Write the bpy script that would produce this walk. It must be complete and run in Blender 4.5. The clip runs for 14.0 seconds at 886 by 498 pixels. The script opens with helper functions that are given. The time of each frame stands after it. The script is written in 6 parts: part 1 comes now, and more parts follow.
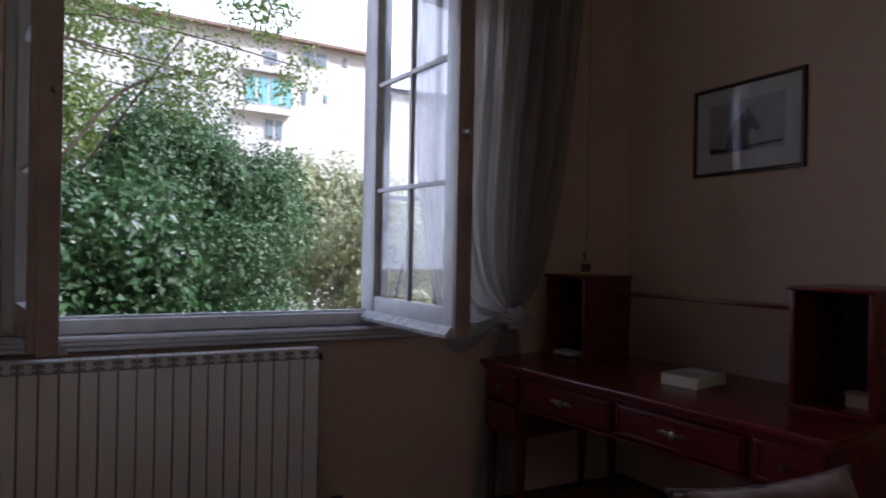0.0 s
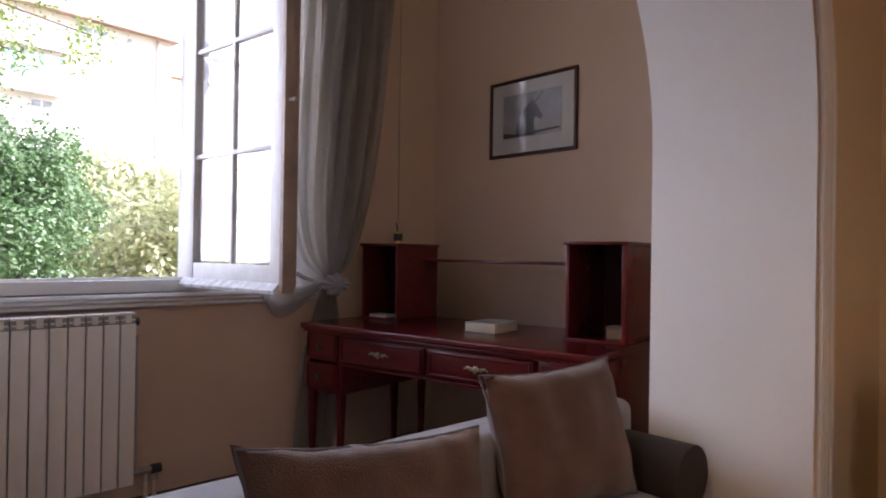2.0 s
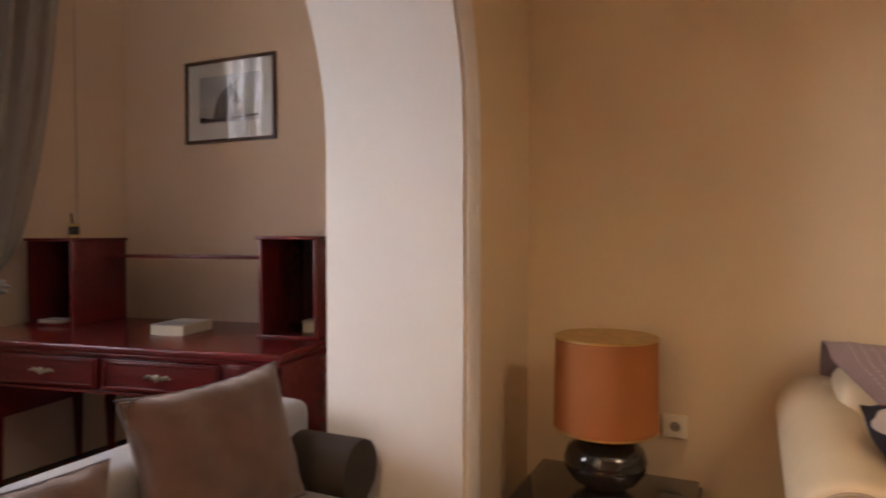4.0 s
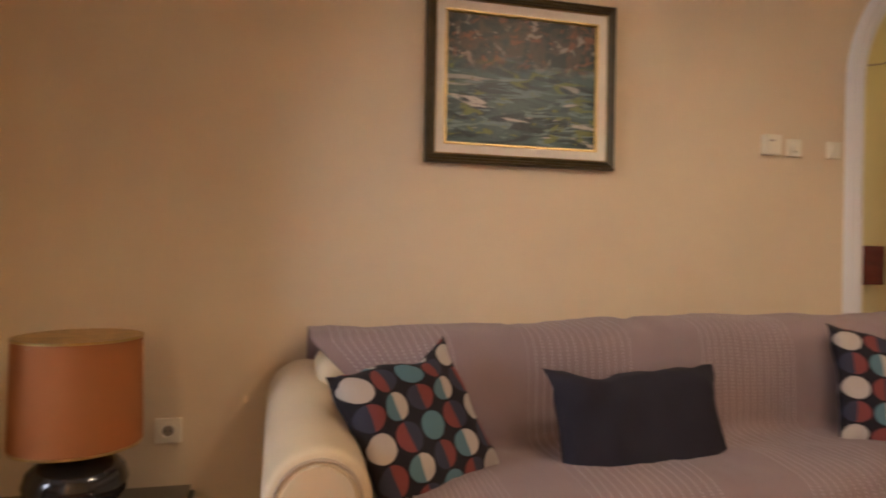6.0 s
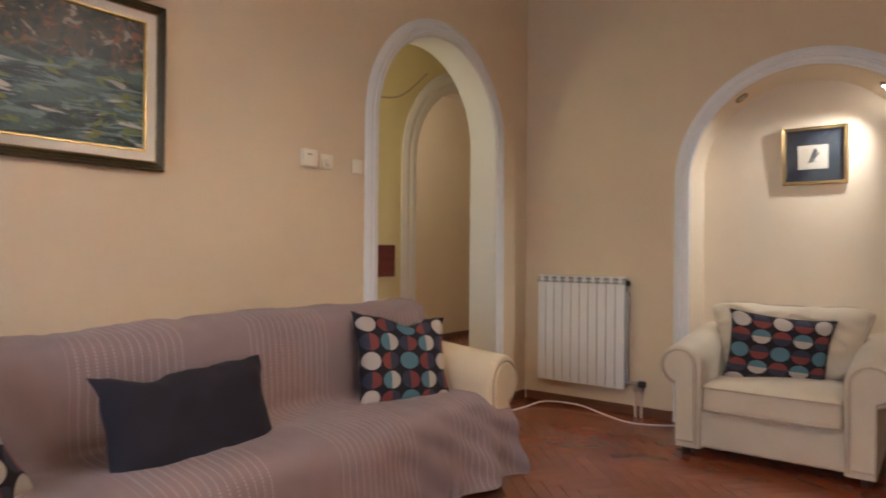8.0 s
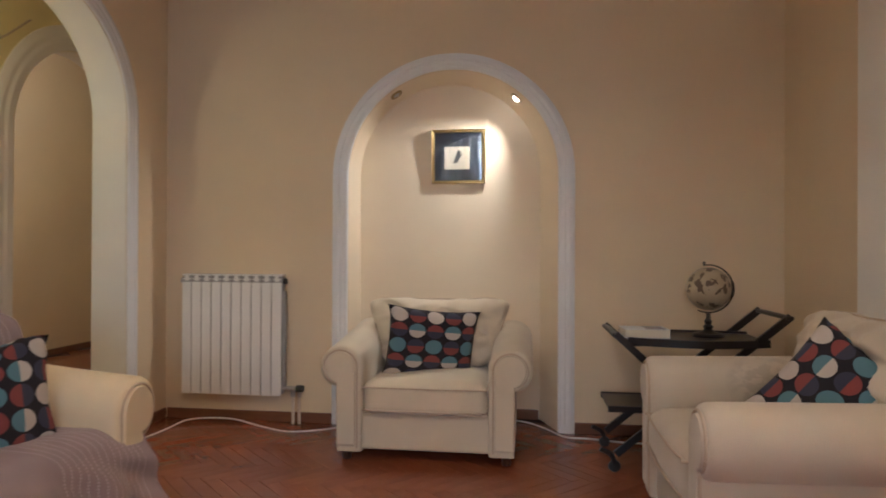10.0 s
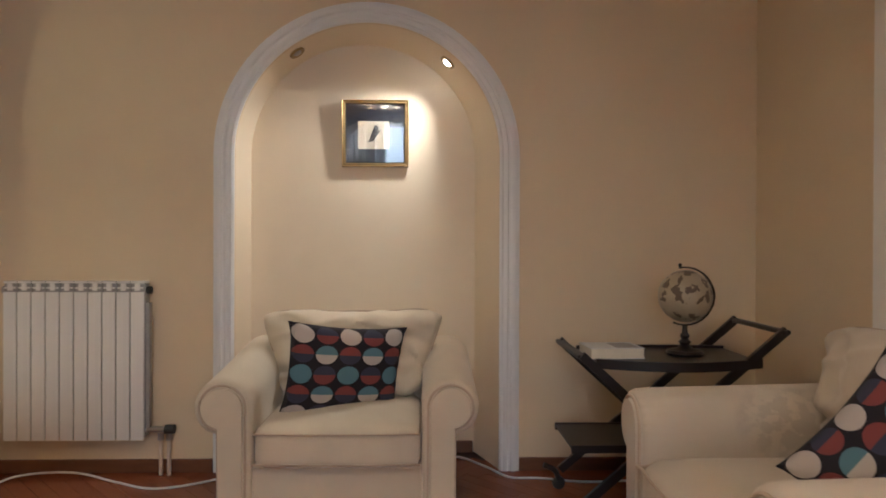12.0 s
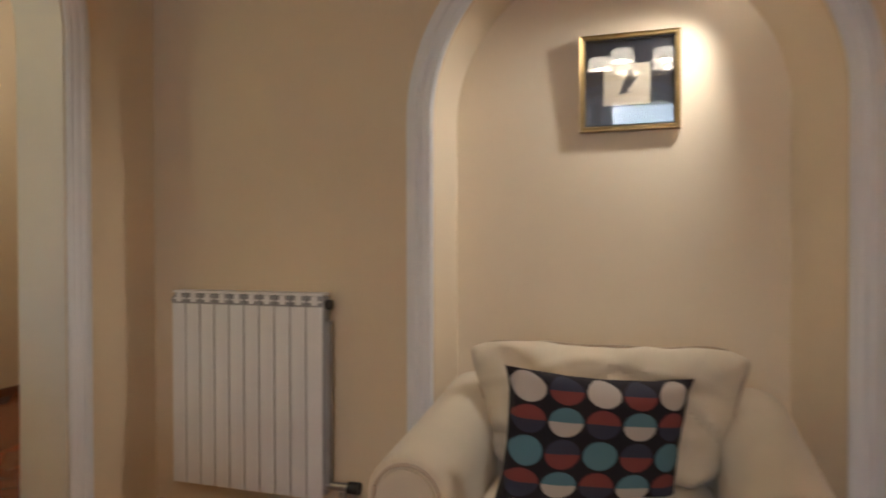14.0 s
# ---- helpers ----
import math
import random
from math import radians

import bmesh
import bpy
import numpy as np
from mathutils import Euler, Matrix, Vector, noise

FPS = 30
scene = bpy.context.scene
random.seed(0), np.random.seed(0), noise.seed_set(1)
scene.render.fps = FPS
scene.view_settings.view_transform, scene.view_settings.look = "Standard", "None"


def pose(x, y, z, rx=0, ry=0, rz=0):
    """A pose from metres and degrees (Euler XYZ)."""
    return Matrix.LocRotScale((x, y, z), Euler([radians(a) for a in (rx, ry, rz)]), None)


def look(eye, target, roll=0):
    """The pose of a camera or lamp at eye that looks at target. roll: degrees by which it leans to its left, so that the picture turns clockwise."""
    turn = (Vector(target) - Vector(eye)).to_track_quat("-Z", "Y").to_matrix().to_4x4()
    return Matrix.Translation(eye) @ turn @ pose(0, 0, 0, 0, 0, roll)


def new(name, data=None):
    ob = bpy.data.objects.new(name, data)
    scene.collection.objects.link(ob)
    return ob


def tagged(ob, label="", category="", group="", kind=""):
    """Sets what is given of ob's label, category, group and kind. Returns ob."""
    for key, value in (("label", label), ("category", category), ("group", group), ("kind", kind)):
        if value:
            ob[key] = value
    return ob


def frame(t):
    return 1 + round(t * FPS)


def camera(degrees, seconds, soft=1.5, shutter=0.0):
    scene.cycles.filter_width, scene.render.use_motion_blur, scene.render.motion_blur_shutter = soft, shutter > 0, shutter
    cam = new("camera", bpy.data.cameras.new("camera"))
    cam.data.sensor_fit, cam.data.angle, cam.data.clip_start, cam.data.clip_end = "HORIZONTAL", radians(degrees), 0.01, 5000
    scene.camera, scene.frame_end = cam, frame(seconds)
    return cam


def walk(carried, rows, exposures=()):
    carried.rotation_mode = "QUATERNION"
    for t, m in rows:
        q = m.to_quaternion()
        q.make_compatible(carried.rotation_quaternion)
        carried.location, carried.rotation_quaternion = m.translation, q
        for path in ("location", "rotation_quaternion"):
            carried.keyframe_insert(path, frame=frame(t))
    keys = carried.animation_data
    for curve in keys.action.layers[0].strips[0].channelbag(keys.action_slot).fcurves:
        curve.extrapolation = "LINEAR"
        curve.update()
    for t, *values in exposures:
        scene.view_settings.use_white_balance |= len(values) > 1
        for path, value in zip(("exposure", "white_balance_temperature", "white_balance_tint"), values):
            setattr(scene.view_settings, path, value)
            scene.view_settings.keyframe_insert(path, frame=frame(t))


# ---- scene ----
cam = camera(68.8, 14.0, soft=1.8, shutter=0.4)
PATH = [
    (0, (-0.533, 0.13, 1.445), (-2.336, 0.996, 1.442), 1.1),
    (0.5, (-0.478, 0.063, 1.368), (-2.176, 1.119, 1.37), 1.2),
    (1, (-0.438, 0.004, 1.306), (-2.04, 1.202, 1.315), 1.0),
    (1.5, (-0.403, -0.056, 1.262), (-1.928, 1.238, 1.273), 0.8),
    (2, (-0.355, -0.116, 1.24), (-1.814, 1.253, 1.251), 0.9),
    (2.2, (-0.331, -0.129, 1.24), (-1.758, 1.272, 1.25), 1.0),
    (4.3, (-0.123, 0.141, 1.344), (-0.789, 2.026, 1.281), 0.2),
    (4.6, (-0.074, 0.177, 1.349), (-0.556, 2.117, 1.281), 0.5),
    (5, (0.022, 0.181, 1.343), (-0.25, 2.161, 1.283), 0.5),
    (5.5, (0.05, 0.217, 1.293), (0.098, 2.216, 1.259), 1.1),
    (6, (0.005, 0.241, 1.233), (0.498, 2.179, 1.239), 1.0),
    (6.5, (-0.048, 0.201, 1.21), (0.839, 1.993, 1.234), 0.7),
    (7, (-0.08, 0.135, 1.213), (1.101, 1.749, 1.241), 0.5),
    (7.5, (-0.081, 0.082, 1.231), (1.319, 1.511, 1.254), 0.3),
    (8, (-0.07, 0.098, 1.254), (1.511, 1.322, 1.267), 0.5),
    (8.5, (-0.029, 0.189, 1.254), (1.701, 1.192, 1.266), 0.4),
    (9, (0.046, 0.254, 1.245), (1.915, 0.967, 1.256), 0.3),
    (9.2, (0.084, 0.268, 1.243), (1.992, 0.867, 1.254), 0.3),
    (11.3, (0.819, 0.429, 1.283), (2.819, 0.429, 1.276), 0.2),
    (11.5, (0.908, 0.459, 1.285), (2.908, 0.439, 1.276), 0.2),
    (12, (1.183, 0.512, 1.282), (3.182, 0.46, 1.272), 0.2),
    (12.5, (1.48, 0.556, 1.283), (3.479, 0.493, 1.266), 0.2),
    (13, (1.781, 0.608, 1.279), (3.78, 0.622, 1.259), 0.1),
    (13.5, (2.05, 0.701, 1.283), (4.038, 0.924, 1.271), -0.1),
    (14, (2.334, 0.754, 1.302), (4.241, 1.356, 1.277), -0.1),
]
EXPO = [(0, -0.15, 5200, 23), (0.5, 0.14, 5250, 26), (1.0, 0.62, 5400, 27), (1.5, 1.2, 5600, 27), (2.2, 1.58, 5700, 25), (4.3, 2.15, 6450, 22), (5.0, 2.08, 6350, 21), (6.0, 2.24, 5900, 19), (6.5, 2.28, 5300, 17), (7.0, 2.34, 5200, 17), (9.0, 2.27, 5200, 16), (12.5, 2.14, 5300, 16), (13.5, 2.02, 5350, 16), (14.0, 1.9, 5500, 16)]
walk(cam, [(t, look(eye, target, roll)) for t, eye, target, roll in PATH], EXPO)

# ---- world and lights ----
world = bpy.data.worlds.new("sky")
scene.world = world
world.use_nodes = True
wn = world.node_tree.nodes
sky = wn.new("ShaderNodeTexSky")
sky.sky_type, sky.sun_disc = "NISHITA", False
sky.sun_elevation, sky.sun_rotation = radians(46), radians(38)
world.node_tree.links.new(sky.outputs[0], wn["Background"].inputs[0])
sky.dust_density, sky.air_density, sky.ozone_density = 9.0, 1.0, 0.3
wn["Background"].inputs[1].default_value = 0.15

sun = new("sun", bpy.data.lights.new("sun", "SUN"))
sun.data.energy, sun.data.angle, sun.data.color = 5.0, radians(0.5), (1.0, 0.95, 0.87)
sun.matrix_world = look((40 * math.sin(radians(38)), 40 * math.cos(radians(38)), 41.5), (0, 0, 0))


def area_lamp(name, eye, target, sx, sy, watts, colour):
    lamp = new(name, bpy.data.lights.new(name, "AREA"))
    lamp.data.shape, lamp.data.size, lamp.data.size_y = "RECTANGLE", sx, sy
    lamp.data.energy, lamp.data.color = watts, colour
    lamp.matrix_world = look(eye, target)
    return lamp


def point_lamp(name, at, watts, colour, radius=0.05):
    lamp = new(name, bpy.data.lights.new(name, "POINT"))
    lamp.data.energy, lamp.data.color, lamp.data.shadow_soft_size = watts, colour, radius
    lamp.location = at
    return lamp


WARM = (1.0, 0.78, 0.52)
area_lamp("window_daylight", (-4.32, 0.5, 2.05), (0, 0.5, 1.7), 1.7, 1.9, 7.2, (0.85, 0.93, 1.0)).data.spread = radians(140)
CH = (1.75, 0.86, 2.69)
SHADES = [(CH[0] + 0.32 * math.cos(a), CH[1] + 0.32 * math.sin(a), CH[2]) for a in [radians(20 + 72 * i) for i in range(5)]]
for p in SHADES:
    point_lamp("chandelier_bulb", (p[0], p[1], p[2] - 0.02), 1.85, WARM, 0.035)
niche_spot = new("niche_spot_beam", bpy.data.lights.new("niche_spot_beam", "SPOT"))
niche_spot.data.energy, niche_spot.data.color = 12.0, (1.0, 0.88, 0.66)
niche_spot.data.spot_size, niche_spot.data.spot_blend, niche_spot.data.shadow_soft_size = radians(100), 0.9, 0.03
niche_spot.matrix_world = look((4.985, 0.41, 2.33), (4.985, 1.45, 1.15))
# Unseen lamp, added where the table lamp's wall shadow points back to.
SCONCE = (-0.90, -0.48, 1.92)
point_lamp("unseen_sconce_bulb", SCONCE, 11.0, (1.0, 0.68, 0.36), 0.03)
# Unseen fill lamps, added to keep the hall walls evenly bright.
point_lamp("hall_fill", (3.0, 3.60, 2.6), 2.5, (1.0, 0.86, 0.50), 0.12)
point_lamp("back_hall_fill", (5.3, 5.0, 3.1), 9.0, (1.0, 0.86, 0.68), 0.15)


# ---- materials ----
def mat(name, colour, rough=0.6, vary=0.10, scale=6.0, bump=0.1, fine=120.0, metal=0.0, sheen=0.0, island=0.0, coat=0.0):
    """Principled surface whose colour drifts at two scales, with fine relief."""
    m = bpy.data.materials.new(name)
    m.use_nodes = True
    n, l = m.node_tree.nodes, m.node_tree.links
    b = n["Principled BSDF"]
    b.inputs["Roughness"].default_value, b.inputs["Metallic"].default_value = rough, metal
    b.inputs["Sheen Weight"].default_value, b.inputs["Coat Weight"].default_value = sheen, coat
    tc = n.new("ShaderNodeTexCoord")
    big, small = n.new("ShaderNodeTexNoise"), n.new("ShaderNodeTexNoise")
    big.inputs["Scale"].default_value, big.inputs["Detail"].default_value = scale, 5
    small.inputs["Scale"].default_value, small.inputs["Detail"].default_value = fine, 3
    l.new(tc.outputs["Object"], big.inputs["Vector"])
    l.new(tc.outputs["Object"], small.inputs["Vector"])
    ramp = n.new("ShaderNodeMix")
    ramp.data_type = "RGBA"
    lo = [c * (1 - vary) for c in colour]
    hi = [min(1, c * (1 + vary)) for c in colour]
    ramp.inputs["A"].default_value, ramp.inputs["B"].default_value = (*lo, 1), (*hi, 1)
    add = n.new("ShaderNodeMath")
    add.operation = "MULTIPLY_ADD"
    add.inputs[1].default_value = 0.35
    l.new(small.outputs["Fac"], add.inputs[0])
    sub = n.new("ShaderNodeMath")
    sub.operation = "MULTIPLY_ADD"
    sub.inputs[1].default_value, sub.inputs[2].default_value = 1.5, -0.43
    l.new(big.outputs["Fac"], sub.inputs[0])
    l.new(sub.outputs[0], add.inputs[2])
    fac = add.outputs[0]
    if island:
        info = n.new("ShaderNodeObjectInfo")
        geo = n.new("ShaderNodeNewGeometry")
        s1 = n.new("ShaderNodeMath")
        l.new(info.outputs["Random"], s1.inputs[0])
        l.new(geo.outputs["Random Per Island"], s1.inputs[1])
        fr = n.new("ShaderNodeMath")
        fr.operation = "FRACT"
        l.new(s1.outputs[0], fr.inputs[0])
        s2 = n.new("ShaderNodeMath")
        s2.operation = "MULTIPLY_ADD"
        s2.inputs[1].default_value = island
        l.new(fr.outputs[0], s2.inputs[0])
        l.new(fac, s2.inputs[2])
        s3 = n.new("ShaderNodeMath")
        s3.operation = "SUBTRACT"
        s3.inputs[1].default_value = island / 2
        l.new(s2.outputs[0], s3.inputs[0])
        fac = s3.outputs[0]
    l.new(fac, ramp.inputs["Factor"])
    l.new(ramp.outputs["Result"], b.inputs["Base Color"])
    if bump:
        bp = n.new("ShaderNodeBump")
        bp.inputs["Strength"].default_value, bp.inputs["Distance"].default_value = bump, 0.004
        l.new(small.outputs["Fac"], bp.inputs["Height"])
        l.new(bp.outputs["Normal"], b.inputs["Normal"])
    return m


def stretch(m, sx, sy, sz):
    """Draws a material's grain out along an axis."""
    n, l = m.node_tree.nodes, m.node_tree.links
    mp = n.new("ShaderNodeMapping")
    mp.inputs["Scale"].default_value = (sx, sy, sz)
    tc = next(x for x in n if x.type == "TEX_COORD")
    l.new(tc.outputs["Object"], mp.inputs["Vector"])
    for x in n:
        if x.type == "TEX_NOISE":
            l.new(mp.outputs[0], x.inputs["Vector"])
    return m


PEACH = mat("peach_wall_paint", (0.71, 0.575, 0.385), 0.75, 0.05, 1.6, 0.12, 160)
CREAMWALL = mat("cream_wall_paint", (0.67, 0.505, 0.375), 0.75, 0.05, 1.5, 0.12, 160)
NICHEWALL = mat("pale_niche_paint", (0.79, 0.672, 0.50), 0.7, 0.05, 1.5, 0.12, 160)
YELLOWWALL = mat("yellow_hall_paint", (0.74, 0.66, 0.36), 0.75, 0.05, 1.5, 0.1, 160)
CEIL = mat("ceiling_paint", (0.80, 0.77, 0.70), 0.8, 0.03, 1.5, 0.08, 140)
WHITETRIM = mat("white_gloss_trim", (0.78, 0.78, 0.78), 0.38, 0.02, 4, 0.02, 60)
JAMBWHITE = mat("white_jamb_paint", (0.80, 0.78, 0.73), 0.7, 0.04, 2, 0.08, 120)
WINWHITE = mat("aged_window_paint", (0.72, 0.71, 0.69), 0.42, 0.12, 9, 0.35, 45)
WINEDGE = mat("bare_window_edge", (0.40, 0.31, 0.26), 0.5, 0.25, 8, 0.3, 60)
RADWHITE = mat("radiator_enamel", (0.82, 0.80, 0.76), 0.35, 0.03, 3, 0.02, 60)
# Enamel greyed for the shade between the fins and on the end.
RADSHADE = mat("radiator_shade_grey", (0.34, 0.33, 0.32), 0.5, 0.1, 6, 0.05, 60)
PARQUET = stretch(mat("parquet_oak_red", (0.23, 0.064, 0.025), 0.24, 0.22, 5, 0.06, 60, island=0.35, coat=0.12), 1, 1, 1)
FLOORBASE = mat("parquet_joint", (0.05, 0.02, 0.01), 0.6, 0.2, 8, 0.1)
SKIRT = stretch(mat("brown_skirting_wood", (0.16, 0.065, 0.03), 0.4, 0.25, 5, 0.1, 60), 1, 1, 6)
# Brown arm, darkened further to stand for the shadow wedge on the jamb.
SHADOWARM = mat("shadowed_brown_bolster", (0.042, 0.030, 0.024), 0.95, 0.15, 5, 0.3, 200)
DESKWOOD = mat("mahogany_veneer", (0.125, 0.014, 0.014), 0.24, 0.30, 7, 0.06, 70, coat=0.15)
stretch(DESKWOOD, 0.6, 4, 4)
# Mahogany darkened for the shade inside the pigeonhole towers.
SHADEDIN = mat("shaded_cabinet_interior", (0.05, 0.012, 0.010), 0.5, 0.2, 6, 0.05)
CREAMFAB = mat("cream_upholstery", (0.62, 0.535, 0.40), 0.85, 0.09, 3.5, 0.25, 260, sheen=0.25)
CREAMPIPE = mat("cream_piping", (0.48, 0.38, 0.28), 0.85, 0.08, 6, 0.2, 260)
LEATHER = mat("cream_smooth_upholstery", (0.70, 0.58, 0.39), 0.55, 0.07, 4, 0.15, 180)
GREYFAB = mat("light_grey_upholstery", (0.31, 0.295, 0.30), 0.9, 0.08, 4, 0.25, 240, sheen=0.2)
BROWNVELVET = mat("brown_chenille", (0.115, 0.062, 0.048), 0.8, 0.28, 14, 0.8, 210, sheen=0.35)
GREYCUSH = mat("grey_cushion_fabric", (0.16, 0.15, 0.17), 0.9, 0.15, 6, 0.3, 200)
DARKCUSH = mat("charcoal_cushion_fabric", (0.018, 0.016, 0.028), 0.9, 0.12, 5, 0.3, 300)
BLACKWOOD = mat("black_lacquered_wood", (0.009, 0.006, 0.006), 0.38, 0.25, 6, 0.05, 60, coat=0.2)
BRASS = mat("antique_brass", (0.36, 0.30, 0.20), 0.35, 0.25, 30, 0.1, 90, metal=1.0)
STEEL = mat("brushed_steel", (0.45, 0.43, 0.42), 0.35, 0.1, 20, 0.05, 90, metal=1.0)
COPPERPAINT = mat("painted_pipe", (0.62, 0.52, 0.42), 0.45, 0.12, 12, 0.05)
GOLD = mat("gilt_moulding", (0.62, 0.44, 0.17), 0.36, 0.25, 25, 0.2, 80, metal=1.0)
DARKGOLD = mat("dark_bronze_frame", (0.075, 0.055, 0.022), 0.4, 0.3, 20, 0.3, 80, metal=0.4)
OLDGOLD = mat("dull_gold_frame", (0.36, 0.25, 0.10), 0.38, 0.25, 25, 0.15, 80, metal=0.7)
LINEN = mat("cream_linen_slip", (0.72, 0.66, 0.55), 0.8, 0.06, 20, 0.2, 200)
DARKBROWNFRAME = mat("dark_brown_frame", (0.06, 0.025, 0.015), 0.4, 0.2, 12, 0.1)
MOUNT = mat("white_mount_board", (0.66, 0.66, 0.64), 0.6, 0.03, 6, 0.03)
PLASTIC = mat("cream_plastic", (0.82, 0.76, 0.60), 0.4, 0.03, 8, 0.02)
BLACKHOLE = mat("black_plastic", (0.02, 0.02, 0.02), 0.5, 0.1, 10, 0.02)
PAPER = mat("page_paper", (0.70, 0.65, 0.52), 0.8, 0.05, 20, 0.2, 200)
COVER = mat("pale_book_cover", (0.52, 0.50, 0.46), 0.5, 0.1, 14, 0.05)
CERAMIC = mat("black_glazed_ceramic", (0.018, 0.015, 0.014), 0.12, 0.5, 6, 0.02, 40, coat=0.6)
SHADEFAB = mat("amber_lampshade_cloth", (0.36, 0.125, 0.028), 0.8, 0.06, 5, 0.2, 350)
CABLEWHITE = mat("white_cable_pvc", (0.75, 0.74, 0.72), 0.4, 0.03, 10, 0.0)
CABLEGREY = mat("grey_cable", (0.40, 0.33, 0.26), 0.5, 0.1, 10, 0.0)
BARK = mat("bark", (0.10, 0.075, 0.055), 0.9, 0.3, 6, 0.8, 30)
RENDERWHITE = mat("white_render", (0.80, 0.79, 0.77), 0.85, 0.04, 0.4, 0.1, 8)
LATTICE = mat("grey_concrete_lattice", (0.52, 0.50, 0.48), 0.85, 0.1, 2, 0.2, 10)
# Teal paled to put the facade's glare into the colour.
TEAL = mat("washed_out_teal_shutter", (0.25, 0.55, 0.60), 0.5, 0.1, 3, 0.05)
ROOFEDGE = mat("roof_edge_brown", (0.32, 0.22, 0.17), 0.7, 0.1, 3, 0.1)
EARTH = mat("garden_earth", (0.20, 0.17, 0.10), 0.95, 0.35, 0.6, 0.5, 12)


def leaf_mat(name, colour):
    m = mat(name, colour, 0.40, 0.35, 1.2, 0.0, 30, island=0.8)
    b = m.node_tree.nodes["Principled BSDF"]
    b.inputs["Specular IOR Level"].default_value = 0.6
    n, l = m.node_tree.nodes, m.node_tree.links
    thin, both = n.new("ShaderNodeBsdfTranslucent"), n.new("ShaderNodeMixShader")
    thin.inputs[0].default_value = (min(1, colour[0] * 1.7), min(1, colour[1] * 1.7), colour[2] * 1.4, 1)
    both.inputs[0].default_value = 0.28
    l.new(b.outputs[0], both.inputs[1])
    l.new(thin.outputs[0], both.inputs[2])
    l.new(both.outputs[0], n["Material Output"].inputs[0])
    return m


LEAFDARK = leaf_mat("ivy_leaf", (0.058, 0.125, 0.043))
LEAFMID = leaf_mat("bush_leaf", (0.080, 0.150, 0.062))
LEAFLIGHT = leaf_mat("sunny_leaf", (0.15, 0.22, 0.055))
# Far foliage: sunlight and haze mixed into the leaf colour.
HAZELEAF = leaf_mat("hazy_far_leaf", (0.42, 0.45, 0.29))

GLASS = bpy.data.materials.new("window_glass")
GLASS.use_nodes = True
_g = GLASS.node_tree
_mix, _tr, _gl = _g.nodes.new("ShaderNodeMixShader"), _g.nodes.new("ShaderNodeBsdfTransparent"), _g.nodes.new("ShaderNodeBsdfGlossy")
_gl.inputs["Roughness"].default_value = 0.02
_mix.inputs[0].default_value = 0.07
_g.links.new(_tr.outputs[0], _mix.inputs[1])
_g.links.new(_gl.outputs[0], _mix.inputs[2])
_g.links.new(_mix.outputs[0], _g.nodes["Material Output"].inputs[0])

VOILE = bpy.data.materials.new("grey_voile")
VOILE.use_nodes = True
_g = VOILE.node_tree
_mix, _tr, _df, _tl, _m2 = (_g.nodes.new(x) for x in ("ShaderNodeMixShader", "ShaderNodeBsdfTransparent", "ShaderNodeBsdfDiffuse", "ShaderNodeBsdfTranslucent", "ShaderNodeMixShader"))
_wv = _g.nodes.new("ShaderNodeTexNoise")
_wv.inputs["Scale"].default_value = 90
_rm = _g.nodes.new("ShaderNodeMapRange")
_rm.inputs["To Min"].default_value, _rm.inputs["To Max"].default_value = 0.74, 0.93
_g.links.new(_wv.outputs["Fac"], _rm.inputs["Value"])
_df.inputs[0].default_value = (0.44, 0.41, 0.375, 1)
_tl.inputs[0].default_value = (0.52, 0.49, 0.455, 1)
_m2.inputs[0].default_value = 0.5
_g.links.new(_df.outputs[0], _m2.inputs[1])
_g.links.new(_tl.outputs[0], _m2.inputs[2])
_g.links.new(_rm.outputs["Result"], _mix.inputs[0])
_g.links.new(_tr.outputs[0], _mix.inputs[1])
_g.links.new(_m2.outputs[0], _mix.inputs[2])
_g.links.new(_mix.outputs[0], _g.nodes["Material Output"].inputs[0])


def glow_mat(name, colour, strength, base):
    m = mat(name, base, 0.8, 0.03, 5, 0.05)
    b = m.node_tree.nodes["Principled BSDF"]
    b.inputs["Emission Color"].default_value = (*colour, 1)
    b.inputs["Emission Strength"].default_value = strength
    return m


LITSHADE = glow_mat("lit_white_shade", (1.0, 0.82, 0.55), 1.5, (0.8, 0.75, 0.65))
LITBULB = glow_mat("lit_spot_bulb", (1.0, 0.86, 0.62), 14.0, (0.8, 0.8, 0.8))


class Nodes:
    """Small helper to write node arithmetic in one line each."""

    def __init__(self, m):
        self.n, self.l = m.node_tree.nodes, m.node_tree.links

    def math(self, op, a, b=0.0, c=0.0):
        x = self.n.new("ShaderNodeMath")
        x.operation = op
        for i, v in enumerate((a, b, c)):
            if isinstance(v, (int, float)):
                x.inputs[i].default_value = v
            else:
                self.l.new(v, x.inputs[i])
        return x.outputs[0]

    def mix(self, f, a, b):
        x = self.n.new("ShaderNodeMix")
        x.data_type = "RGBA"
        for k, v in (("Factor", f), ("A", a), ("B", b)):
            if isinstance(v, tuple):
                x.inputs[k].default_value = (*v, 1)
            elif isinstance(v, (int, float)):
                x.inputs[k].default_value = v
            else:
                self.l.new(v, x.inputs[k])
        return x.outputs["Result"]


